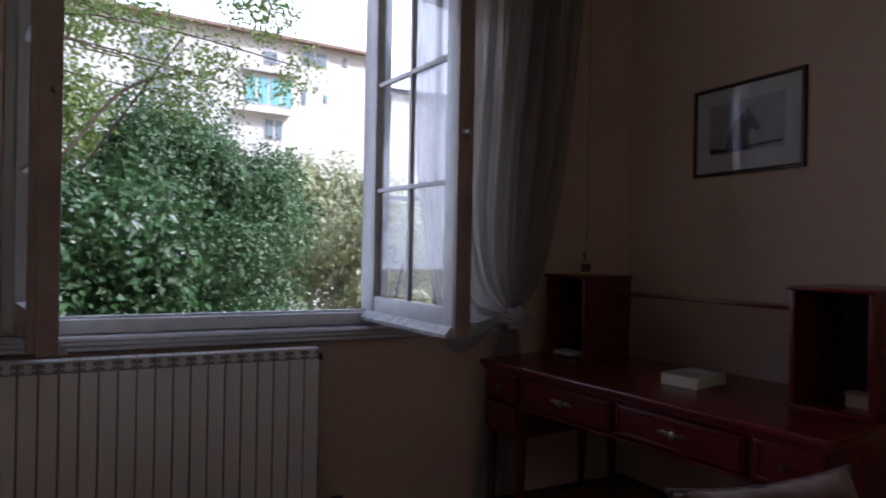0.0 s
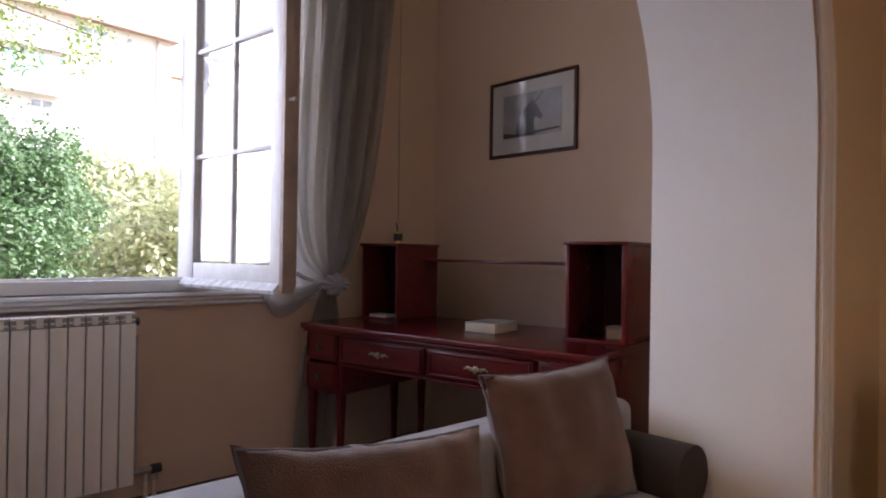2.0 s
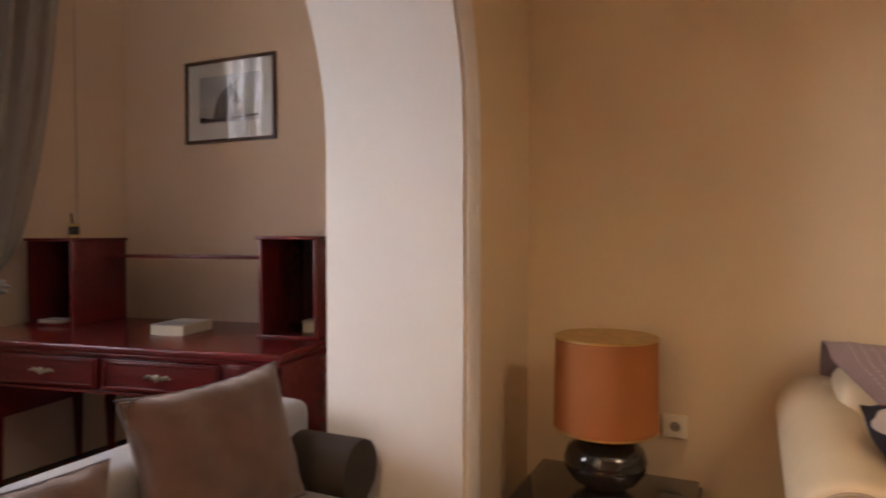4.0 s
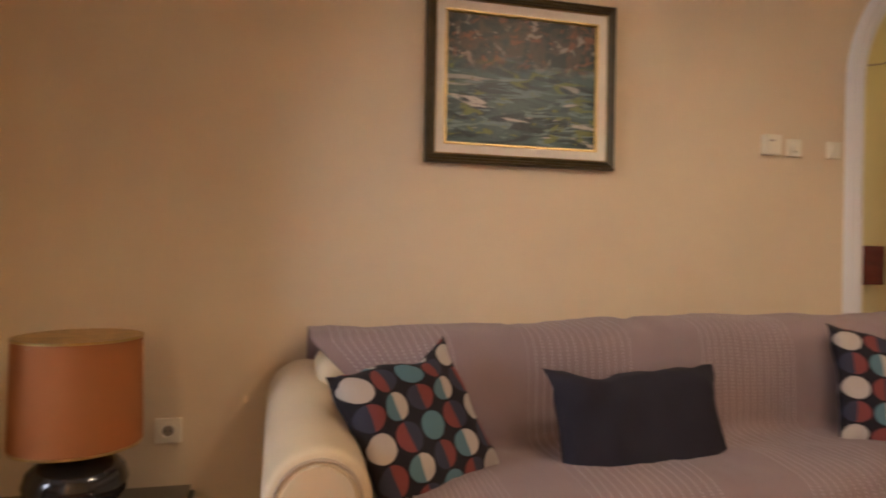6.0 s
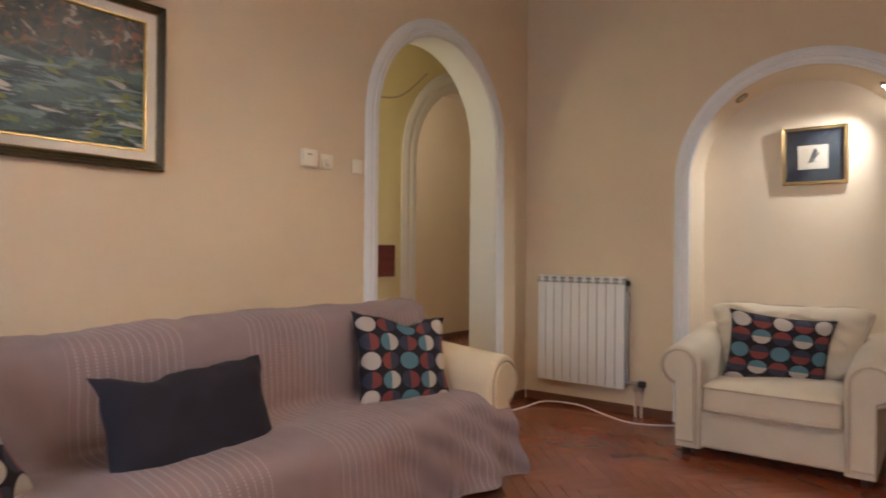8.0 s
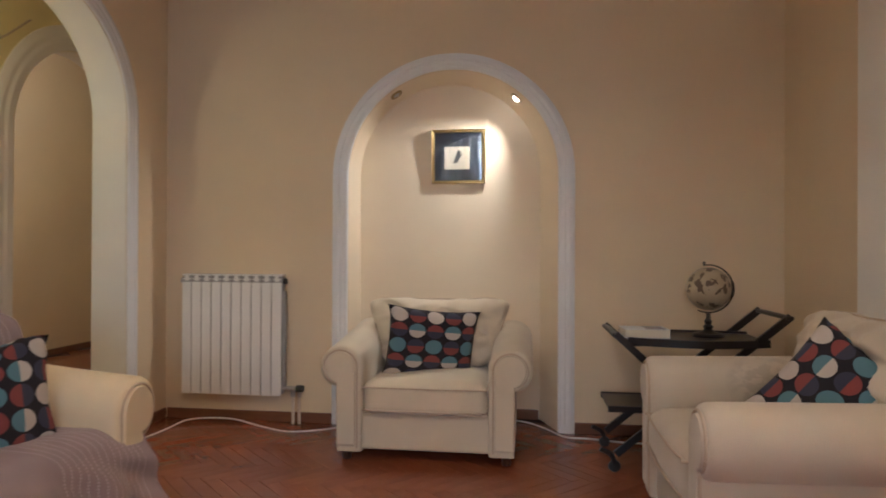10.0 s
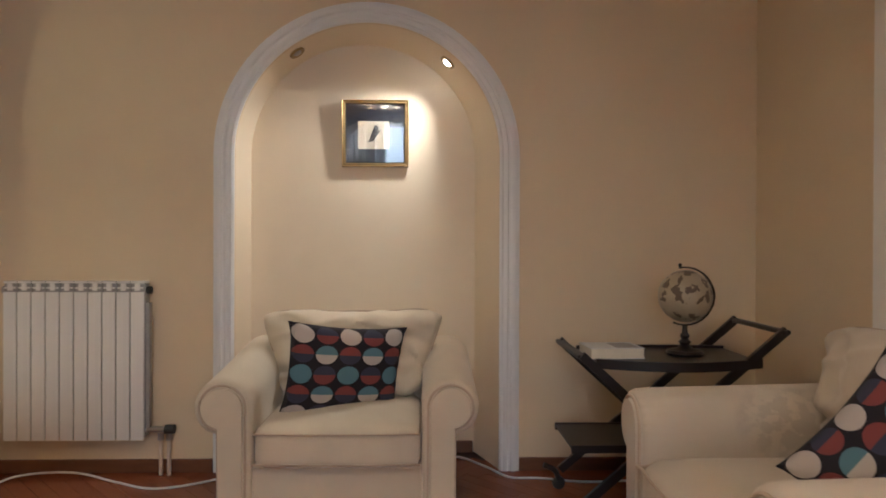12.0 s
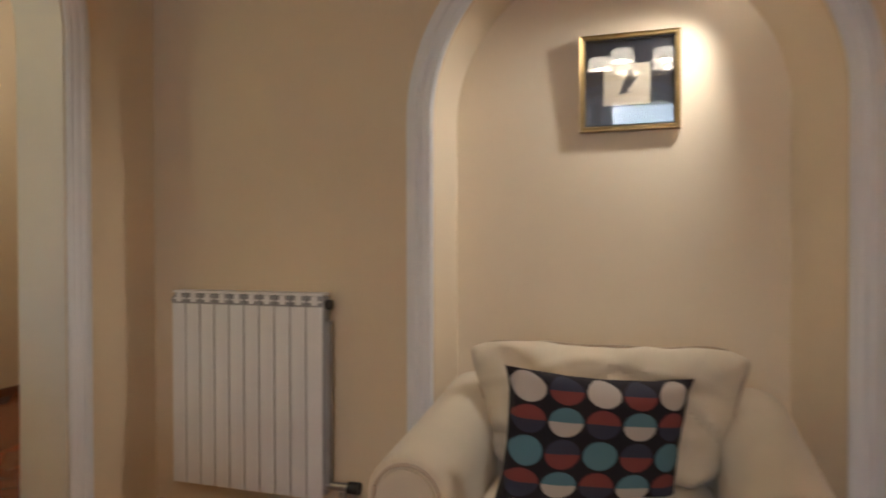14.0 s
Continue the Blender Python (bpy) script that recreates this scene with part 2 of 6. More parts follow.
def dot_fabric():
    """Charcoal cloth printed with staggered two-tone discs."""
    m = mat("dotted_cushion_print", (0.010, 0.008, 0.013), 0.9, 0.1, 5, 0.3, 300)
    N = Nodes(m)
    tc = next(x for x in N.n if x.type == "TEX_COORD")
    sep = N.n.new("ShaderNodeSeparateXYZ")
    N.l.new(tc.outputs["UV"], sep.inputs[0])
    u, v = N.math("MULTIPLY", sep.outputs[0], 5.0), N.math("MULTIPLY", sep.outputs[1], 5.2)
    row, col = N.math("FLOOR", v), N.math("FLOOR", u)
    fu = N.math("SUBTRACT", N.math("SUBTRACT", u, col), 0.5)
    fv = N.math("SUBTRACT", N.math("SUBTRACT", v, row), 0.5)
    r = N.math("SQRT", N.math("ADD", N.math("MULTIPLY", fu, fu), N.math("MULTIPLY", fv, fv)))
    disc = N.math("LESS_THAN", r, 0.46)
    side = N.math("GREATER_THAN", fu, 0.0)
    kind = N.math("MODULO", N.math("ADD", N.math("ADD", col, row), 40.0), 2.0)
    even = N.math("MODULO", N.math("ADD", col, 40.0), 2.0)
    second = N.math("GREATER_THAN", N.math("MODULO", N.math("ADD", col, 40.0), 4.0), 1.5)
    white, teal, red, slate = (0.47, 0.42, 0.37), (0.09, 0.19, 0.23), (0.20, 0.045, 0.042), (0.035, 0.037, 0.062)
    pale = N.mix(even, N.mix(second, white, teal), N.mix(side, teal, white))
    dark = N.mix(even, N.mix(side, slate, red), N.mix(side, red, slate))
    c = N.mix(kind, pale, dark)
    b = N.n["Principled BSDF"]
    base = b.inputs["Base Color"].links[0].from_socket
    N.l.new(N.mix(disc, base, c), b.inputs["Base Color"])
    return m


DOTS = dot_fabric()


def throw_fabric():
    """Mauve cotton throw with bands of white dashed stitching."""
    m = mat("mauve_throw_cotton", (0.295, 0.215, 0.22), 0.9, 0.12, 3, 0.45, 330, sheen=0.15)
    N = Nodes(m)
    tc = next(x for x in N.n if x.type == "TEX_COORD")
    sep = N.n.new("ShaderNodeSeparateXYZ")
    N.l.new(tc.outputs["UV"], sep.inputs[0])
    u, v = sep.outputs[0], sep.outputs[1]
    per = N.math("FRACT", N.math("MULTIPLY", N.math("ADD", u, 0.229), 1 / 0.76))
    band = N.math("GREATER_THAN", per, 0.38)
    line = N.math("LESS_THAN", N.math("FRACT", N.math("MULTIPLY", u, 1 / 0.034)), 0.19)
    dash = N.math("LESS_THAN", N.math("FRACT", N.math("MULTIPLY", v, 1 / 0.013)), 0.58)
    f = N.math("MULTIPLY", N.math("MULTIPLY", band, line), N.math("MULTIPLY", dash, 0.52))
    b = N.n["Principled BSDF"]
    base = b.inputs["Base Color"].links[0].from_socket
    N.l.new(N.mix(f, base, (0.60, 0.52, 0.51)), b.inputs["Base Color"])
    return m


THROW = throw_fabric()


def painting_mat():
    """Loose oil strokes: dark foliage above, green water with pale streaks below."""
    m = mat("lake_oil_paint", (0.1, 0.1, 0.1), 0.35, 0.1, 5, 0.6, 60)
    N = Nodes(m)
    tc = next(x for x in N.n if x.type == "TEX_COORD")
    sep = N.n.new("ShaderNodeSeparateXYZ")
    N.l.new(tc.outputs["UV"], sep.inputs[0])

    def strokes(sx, sy, seed, detail=4):
        mp = N.n.new("ShaderNodeMapping")
        mp.inputs["Scale"].default_value, mp.inputs["Location"].default_value = (sx, sy, 1), (seed, seed * 2, 0)
        mp.inputs["Rotation"].default_value = (0, 0, 0.12)
        N.l.new(tc.outputs["UV"], mp.inputs["Vector"])
        t = N.n.new("ShaderNodeTexNoise")
        t.inputs["Scale"].default_value, t.inputs["Detail"].default_value, t.inputs["Distortion"].default_value = 1.0, detail, 1.2
        N.l.new(mp.outputs[0], t.inputs["Vector"])
        return t.outputs["Fac"]

    v = sep.outputs[1]
    s = lambda x, lo, hi: N.math("MINIMUM", N.math("MAXIMUM", N.math("DIVIDE", N.math("SUBTRACT", x, lo), hi - lo), 0.0), 1.0)
    water = N.mix(s(strokes(3, 9, 1), 0.42, 0.56), (0.010, 0.024, 0.026), (0.060, 0.105, 0.092))
    water = N.mix(s(strokes(4, 18, 7), 0.54, 0.60), water, (0.15, 0.22, 0.21))
    water = N.mix(N.math("MULTIPLY", s(strokes(2.2, 9, 4), 0.58, 0.64), s(v, 0.75, 0.35)), water, (0.50, 0.47, 0.41))
    water = N.mix(N.math("MULTIPLY", s(strokes(6, 11, 9), 0.58, 0.62), 0.8), water, (0.16, 0.18, 0.04))
    leaves = N.mix(s(strokes(9, 8, 3), 0.45, 0.55), (0.014, 0.022, 0.016), (0.07, 0.055, 0.035))
    leaves = N.mix(s(strokes(11, 10, 5), 0.56, 0.61), leaves, (0.20, 0.085, 0.04))
    leaves = N.mix(s(strokes(12, 11, 12), 0.60, 0.64), leaves, (0.34, 0.28, 0.22))
    top = s(N.math("ADD", v, N.math("MULTIPLY", strokes(6, 6, 2), 0.2)), 0.66, 0.78)
    b = N.n["Principled BSDF"]
    N.l.new(N.mix(top, water, leaves), b.inputs["Base Color"])
    return m


LAKEPAINT = painting_mat()


# ---- mesh helpers ----
def mesh_of(name, bm, material, smooth=False):
    me = bpy.data.meshes.new(name)
    bmesh.ops.recalc_face_normals(bm, faces=bm.faces)
    bm.to_mesh(me)
    bm.free()
    me.materials.append(material)
    if smooth:
        for p in me.polygons:
            p.use_smooth = True
        me.set_sharp_from_angle(angle=radians(42))
    return me


def part(name, bm, material, parent=None, label="", smooth=True):
    ob = new(name, mesh_of(name, bm, material, smooth))
    ob.parent = parent
    return tagged(ob, label)


def structure(name, bm, material, label, smooth=False):
    ob = part(name, bm, material, None, label, smooth)
    return tagged(ob, label, kind="structure")


def thing(name, m, label, category, group=""):
    ob = new(name)
    ob.empty_display_size = 0.1
    ob.matrix_basis = m
    return tagged(ob, label, category, group)


def box(bm, lo, hi, r=0.0, seg=2):
    """An upright box between two corners, its edges rounded by r."""
    made = bmesh.ops.create_cube(bm, size=1)["verts"]
    for v in made:
        v.co = Vector([lo[i] + (v.co[i] + 0.5) * (hi[i] - lo[i]) for i in range(3)])
    if r:
        edges = list({e for v in made for e in v.link_edges})
        bmesh.ops.bevel(bm, geom=edges, offset=r, segments=seg, affect="EDGES", profile=0.6)
    return bm


def boxed(lo, hi, r=0.0, seg=2):
    return box(bmesh.new(), lo, hi, r, seg)


def slab(outline, axis, a, b):
    """A closed outline of (u, z) raised between a and b along 'x' (u is y) or 'y' (u is x)."""
    bm = bmesh.new()
    put = (lambda u, z, d: (d, u, z)) if axis == "x" else (lambda u, z, d: (u, d, z))
    f = [bm.verts.new(put(u, z, a)) for u, z in outline]
    g = [bm.verts.new(put(u, z, b)) for u, z in outline]
    bm.faces.new(f)
    bm.faces.new(list(reversed(g)))
    for i in range(len(f)):
        j = (i + 1) % len(f)
        bm.faces.new((f[i], g[i], g[j], f[j]))
    return bm


def arch(c, r, spring, foot=0.0, n=40):
    """Points up one side of a round arch, over it and down the other."""
    return [(c - r, foot)] + [(c - r * math.cos(math.pi * i / n), spring + r * math.sin(math.pi * i / n)) for i in range(n + 1)] + [(c + r, foot)]


def arch_wall(u0, u1, top, c, r, spring):
    return [(u0, 0)] + arch(c, r, spring) + [(u1, 0), (u1, top), (u0, top)]


def sweep(path, profile, closed=False, up=None):
    """Carries a closed profile of (side, out) points along a path of points; frames come from the path and 'up'."""
    bm = bmesh.new()
    pts = [Vector(p) for p in path]
    rings = []
    for i, p in enumerate(pts):
        a = pts[i - 1] if (i or closed) else p
        b = pts[(i + 1) % len(pts)] if (i < len(pts) - 1 or closed) else p
        t = (b - a).normalized()
        u = Vector(up) if up else (Vector((0, 0, 1)) if abs(t.z) < 0.95 else Vector((1, 0, 0)))
        s = t.cross(u).normalized()
        o = u if up else s.cross(t).normalized()
        rings.append([bm.verts.new(p + s * x + o * y) for x, y in profile])
    n = len(profile)
    last = len(rings) if closed else len(rings) - 1
    for i in range(last):
        r, q = rings[i], rings[(i + 1) % len(rings)]
        for k in range(n):
            bm.faces.new((r[k], r[(k + 1) % n], q[(k + 1) % n], q[k]))
    if not closed:
        bm.faces.new(rings[0])
        bm.faces.new(list(reversed(rings[-1])))
    return bm


def tube(path, radius, n=8, closed=False):
    return sweep(path, [(radius * math.cos(2 * math.pi * k / n), radius * math.sin(2 * math.pi * k / n)) for k in range(n)], closed)


def smooth_path(points, n=8):
    """A rounded line through the points."""
    p = [Vector(q) for q in points]
    out = []
    for i in range(len(p) - 1):
        a, b, c, d = p[max(i - 1, 0)], p[i], p[i + 1], p[min(i + 2, len(p) - 1)]
        for k in range(n):
            t = k / n
            out.append(0.5 * (2 * b + (c - a) * t + (2 * a - 5 * b + 4 * c - d) * t * t + (3 * b - a - 3 * c + d) * t ** 3))
    return out + [p[-1]]


def lathe(profile, n=32, z0=0.0):
    """Turns (radius, height) points round the z axis."""
    bm = bmesh.new()
    rings = [[bm.verts.new((r * math.cos(2 * math.pi * k / n), r * math.sin(2 * math.pi * k / n), z0 + z)) for k in range(n)] for r, z in profile]
    for r, q in zip(rings, rings[1:]):
        for k in range(n):
            bm.faces.new((r[k], r[(k + 1) % n], q[(k + 1) % n], q[k]))
    bm.faces.new(rings[0])
    bm.faces.new(list(reversed(rings[-1])))
    return bm


def pillow(w, h, t, n=22, wrinkle=0.010, seed=0.0, pinch=0.06):
    """A stuffed cushion, upright in x and z, its middle t thick, with drawn-in sides and pointed corners and its own uv."""
    bm = bmesh.new()
    uv = bm.loops.layers.uv.new("uv")
    grid = {}
    for s in (1, -1):
        for i in range(n + 1):
            for j in range(n + 1):
                a, b = 2 * i / n - 1, 2 * j / n - 1
                if s < 0 and (i in (0, n) or j in (0, n)):
                    grid[s, i, j] = grid[1, i, j]
                    continue
                x = a * w / 2 * (1 - pinch * (1 - b * b) * 1.0 * abs(a) ** 3)
                z = b * h / 2 * (1 - pinch * (1 - a * a) * 1.0 * abs(b) ** 3)
                y = s * t / 2 * ((1 - a ** 4) * (1 - b ** 4)) ** 0.55
                wr = wrinkle * noise.noise(Vector((x * 9 + seed, z * 9, s * 3 + seed))) * (0.4 + abs(a * b))
                z += 0.002 * math.sin(a * 24 + 4 * noise.noise(Vector((a * 2, seed, 0)))) * max(0.0, b) ** 8
                grid[s, i, j] = bm.verts.new((x, y + wr, z + 0.5 * wr))
    for s in (1, -1):
        for i in range(n):
            for j in range(n):
                q = [grid[s, i, j], grid[s, i + 1, j], grid[s, i + 1, j + 1], grid[s, i, j + 1]]
                f = bm.faces.new(q)
                for loop, (x, y) in zip(f.loops, ((i, j), (i + 1, j), (i + 1, j + 1), (i, j + 1))):
                    loop[uv].uv = (x / n, y / n)
    return bm


def seam(w, h, pinch=0.06, r=0.006, n=22):
    """The piped seam that runs round a pillow."""
    pts = []
    for side in range(4):
        for k in range(n):
            a = 2 * k / n - 1
            a, b = ((a, -1), (1, a), (-a, 1), (-1, -a))[side]
            pts.append((a * w / 2 * (1 - pinch * (1 - b * b) * abs(a) ** 3), 0, b * h / 2 * (1 - pinch * (1 - a * a) * abs(b) ** 3)))
    return tube(pts, r, 5, True)


def shell(bm, t):
    """Gives an open sheet a thickness."""
    bmesh.ops.recalc_face_normals(bm, faces=bm.faces)
    bm.normal_update()
    bmesh.ops.solidify(bm, geom=list(bm.faces), thickness=t)


# ---- the shell of the rooms ----
TOP = 3.6
NORTH, EAST, SOUTH = 3.0, 4.87, -1.39
structure("wall_north", slab(arch_wall(-1.06, 8.75, TOP, 3.675, 0.70, 2.125), "y", NORTH, NORTH + 0.25), PEACH, "peach painted plaster wall with a round-arched doorway")
structure("wall_west_arch", slab([(-2.4, 0)] + arch(1.04, 1.2, 1.66) + [(3.25, 0), (3.25, TOP), (-2.4, TOP)], "x", -1.66, -1.06), PEACH, "thick painted wall with a wide round arch to the window room")
structure("wall_south", boxed((-1.06, SOUTH - 0.15, 0), (5.4, SOUTH, TOP)), PEACH, "peach painted plaster wall")
# Flat strip added in place of an opening with a white jamb.
structure("wall_jamb_strip", boxed((3.575, SOUTH, 0), (3.85, SOUTH + 0.03, TOP), 0.006), JAMBWHITE, "white painted strip on the wall, standing in for an opening's jamb")
structure("wall_east", slab(arch_wall(SOUTH, NORTH, TOP, 0.845, 0.75, 1.795), "x", EAST, EAST + 0.02), PEACH, "peach painted plaster wall round an arched niche")

# niche behind the east wall: curved reveal and back
bm = bmesh.new()
front = arch(0.845, 0.75, 1.795)
back = arch(0.90, 0.69, 1.83)
f = [bm.verts.new((EAST + 0.02, u, z)) for u, z in front]
g = [bm.verts.new((5.20, u, z)) for u, z in back]
for i in range(len(f) - 1):
    bm.faces.new((f[i], f[i + 1], g[i + 1], g[i]))
bm.faces.new(g)
shell(bm, -0.03)
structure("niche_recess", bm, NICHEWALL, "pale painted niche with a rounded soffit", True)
structure("wall_east_outer", boxed((5.32, SOUTH, 0), (5.42, NORTH, TOP)), PEACH, "plain wall behind the niche")

# white lining of the wide arch
bm = bmesh.new()
pts = arch(1.04, 1.195, 1.66)
f = [bm.verts.new((-1.655, u, z)) for u, z in pts]
g = [bm.verts.new((-1.065, u, z)) for u, z in pts]
for i in range(len(f) - 1):
    bm.faces.new((f[i], f[i + 1], g[i + 1], g[i]))
shell(bm, 0.004)
structure("arch_lining", bm, JAMBWHITE, "white painted lining of the wide arch", True)

# window room
WX = -4.10
bm = boxed((WX - 0.42, -2.4, -0.2), (WX, -0.42, TOP))
box(bm, (WX - 0.42, 2.26, -0.2), (WX, 3.62, TOP))
box(bm, (WX - 0.42, -0.42, -0.2), (WX, 2.26, 0.96))
box(bm, (WX - 0.42, -0.42, 3.16), (WX, 2.26, TOP))
structure("wall_window", bm, CREAMWALL, "cream painted wall round a tall casement window")
structure("wall_desk", boxed((WX, 3.3, -0.2), (-1.06, 3.6, TOP)), CREAMWALL, "cream painted wall behind the writing desk")
structure("wall_window_room_south", boxed((WX, -2.6, -0.2), (-1.06, -2.4, TOP)), CREAMWALL, "plain cream wall closing the window room")
# hall beyond the doorway
structure("wall_hall_west", boxed((2.3, NORTH + 0.25, 0), (2.45, 6.05, TOP)), YELLOWWALL, "yellow painted hall wall")
structure("wall_hall_arch", slab(arch_wall(2.45, 8.6, TOP, 5.25, 0.77, 2.10), "y", 3.95, 4.15), YELLOWWALL, "yellow painted hall wall with a second arch")
structure("wall_hall_back", boxed((2.45, 5.9, 0), (8.6, 6.05, TOP)), PEACH, "peach wall at the end of the hall")
structure("wall_hall_east", boxed((8.6, NORTH + 0.25, 0), (8.75, 6.05, TOP)), PEACH, "plain wall closing the hall")
structure("ceiling", boxed((WX - 0.42, -3.2, TOP), (8.75, 6.05, TOP + 0.2)), CEIL, "plain painted ceiling")
structure("floor_window_room", boxed((WX - 0.42, -3.2, -0.35), (-1.95, 3.62, -0.132)), FLOORBASE, "subfloor of the window room, one low step down")
structure("floor", boxed((-1.95, -3.2, -0.35), (8.75, 6.05, -0.012)), FLOORBASE, "subfloor under the parquet")


MOULD = [(0, 0), (0, 0.012), (0.012, 0.020), (0.024, 0.018), (0.032, 0.024), (0.046, 0.024), (0.052, 0.017), (0.064, 0.017), (0.070, 0.024), (0.086, 0.025), (0.098, 0.018), (0.115, 0.012), (0.115, 0)]


def arch_trim(name, axis, at, out, c, r, spring, label, foot=0.0, wide=1.0):
    """A fluted moulding round an arch on a wall; 'out' is the side on which the room lies."""
    bm = bmesh.new()
    n = 48
    dirs = [((c - r, foot), (-1, 0))] + [((c - r * math.cos(math.pi * i / n), spring + r * math.sin(math.pi * i / n)), (-math.cos(math.pi * i / n), math.sin(math.pi * i / n))) for i in range(n + 1)] + [((c + r, foot), (1, 0))]
    rings = []
    for (u, z), (du, dz) in dirs:
        ring = []
        for w, d in MOULD:
            a, b, e = u + du * w * wide, z + dz * w * wide, at + out * d
            ring.append(bm.verts.new((e, a, b) if axis == "x" else (a, e, b)))
        rings.append(ring)
    m = len(MOULD)
    for p, q in zip(rings, rings[1:]):
        for k in range(m):
            bm.faces.new((p[k], p[(k + 1) % m], q[(k + 1) % m], q[k]))
    bm.faces.new(rings[0])
    bm.faces.new(rings[-1])
    return structure(name, bm, WHITETRIM, label, True)


arch_trim("trim_niche", "x", EAST - 0.001, -1, 0.845, 0.75, 1.795, "white fluted moulding round the niche")
arch_trim("trim_doorway", "y", NORTH - 0.001, -1, 3.675, 0.70, 2.125, "white fluted moulding round the arched doorway")
arch_trim("trim_wide_arch", "x", -1.059, 1, 1.04, 1.2, 1.66, "moulding round the wide arch")
arch_trim("trim_hall_arch", "y", 3.949, -1, 5.25, 0.77, 2.10, "broad white fluted moulding round the hall arch", wide=1.7)


def lining(name, axis, a, b, c, r, spring, label):
    bm = bmesh.new()
    pts = arch(c, r - 0.004, spring)
    put = (lambda u, z, d: (d, u, z)) if axis == "x" else (lambda u, z, d: (u, d, z))
    f = [bm.verts.new(put(u, z, a)) for u, z in pts]
    g = [bm.verts.new(put(u, z, b)) for u, z in pts]
    for i in range(len(f) - 1):
        bm.faces.new((f[i], f[i + 1], g[i + 1], g[i]))
    shell(bm, 0.003)
    return structure(name, bm, JAMBWHITE, label, True)


lining("lining_doorway", "y", NORTH, NORTH + 0.25, 3.675, 0.70, 2.125, "white painted lining of the arched doorway")
lining("lining_hall_arch", "y", 3.95, 4.15, 5.25, 0.77, 2.10, "white painted lining of the hall arch")


def skirting(name, a, b, h=0.075, d=0.018):
    (x0, y0), (x1, y1) = a, b
    lo, hi = (min(x0, x1), min(y0, y1), 0), (max(x0, x1), max(y0, y1), h)
    if abs(x1 - x0) > abs(y1 - y0):
        hi = (hi[0], lo[1] + d, h)
    else:
        hi = (lo[0] + d, hi[1], h)
    return structure(name, boxed(lo, hi, 0.005), SKIRT, "brown varnished wooden skirting board")


skirting("baseboard_north_west", (-1.06, NORTH - 0.018), (2.86, NORTH - 0.018))
skirting("baseboard_north_east", (4.49, NORTH - 0.018), (4.85, NORTH - 0.018))
skirting("baseboard_east_north", (EAST - 0.018, 1.712), (EAST - 0.018, 2.98))
skirting("baseboard_east_south", (EAST - 0.018, SOUTH + 0.02), (EAST - 0.018, -0.022))
skirting("baseboard_niche", (5.178, 0.22), (5.178, 1.58))
skirting("baseboard_south_east", (3.86, SOUTH), (4.85, SOUTH))
skirting("baseboard_arch_wall", (-1.06, 2.36), (-1.06, 2.98))
skirting("baseboard_hall_back", (2.46, 5.882), (8.58, 5.882))


# ---- window room: window, curtains, radiator ----
WIN0, WIN1, WBOT, WTOP = -0.40, 1.44, 0.99, 3.14
window = tagged(new("window_1"), "tall white casement window, both sashes open inwards", kind="structure")
bm = boxed((WX - 0.20, WIN0 - 0.02, WBOT), (WX - 0.05, WIN1 + 0.02, WBOT + 0.07), 0.006)
part("window_frame", bm, WINWHITE, window, "peeling white bottom rail")
part("window_frame", boxed((WX - 0.20, WIN0 - 0.02, WTOP - 0.06), (WX - 0.05, WIN1 + 0.02, WTOP + 0.02), 0.006), WINWHITE, window)
for y0, y1 in ((WIN0 - 0.02, WIN0 + 0.05), (WIN1 - 0.05, WIN1 + 0.02)):
    part("window_frame", boxed((WX - 0.20, y0, WBOT + 0.07), (WX - 0.05, y1, WTOP - 0.06), 0.006), WINWHITE, window)
part("weather_bar", sweep([(WX - 0.10, WIN0 + 0.05, WBOT + 0.07), (WX - 0.10, WIN1 - 0.05, WBOT + 0.07)], [(-0.02, 0), (0.02, 0), (0.012, 0.014), (-0.014, 0.014)], up=(0, 0, 1)), WINWHITE, window)
sill = structure("window_sill", sweep([(WX, WIN0 - 0.35, 0.95), (WX, 2.34, 0.95)], [(-0.10, 0.0), (-0.10, 0.035), (0.055, 0.035), (0.065, 0.022), (0.050, 0.010), (0.060, -0.002), (0.040, -0.014), (0.045, -0.030), (0.02, -0.042), (0.002, -0.045), (0.002, 0.0)], up=(0, 0, 1)), WINWHITE, "moulded white painted window board", True)
structure("window_reveal_board", boxed((WX - 0.42, WIN0 - 0.02, 0.962), (WX - 0.10, 2.26, 0.992), 0.005), WINWHITE, "painted board under the casement")


# fixed side light beyond the mullion
SL0, SL1 = WIN1 + 0.02, 2.26
for lo, hi in (((SL0, WBOT), (SL1, WBOT + 0.10)), ((SL0, WTOP - 0.08), (SL1, WTOP + 0.02)), ((SL0, WBOT + 0.10), (SL0 + 0.07, WTOP - 0.08)), ((SL1 - 0.07, WBOT + 0.10), (SL1, WTOP - 0.08))):
    part("side_light_frame", boxed((WX - 0.18, lo[0], lo[1]), (WX - 0.11, hi[0], hi[1]), 0.006), WINWHITE, window)
for k in (1, 2):
    z = WBOT + 0.10 + (WTOP - WBOT - 0.18) * k / 3
    part("glazing_bar", boxed((WX - 0.165, SL0 + 0.07, z - 0.013), (WX - 0.125, SL1 - 0.07, z + 0.013), 0.004), WINWHITE, window)
part("glazing_bar", boxed((WX - 0.163, (SL0 + SL1) / 2 - 0.013, WBOT + 0.10), (WX - 0.127, (SL0 + SL1) / 2 + 0.013, WTOP - 0.08), 0.004), WINWHITE, window)
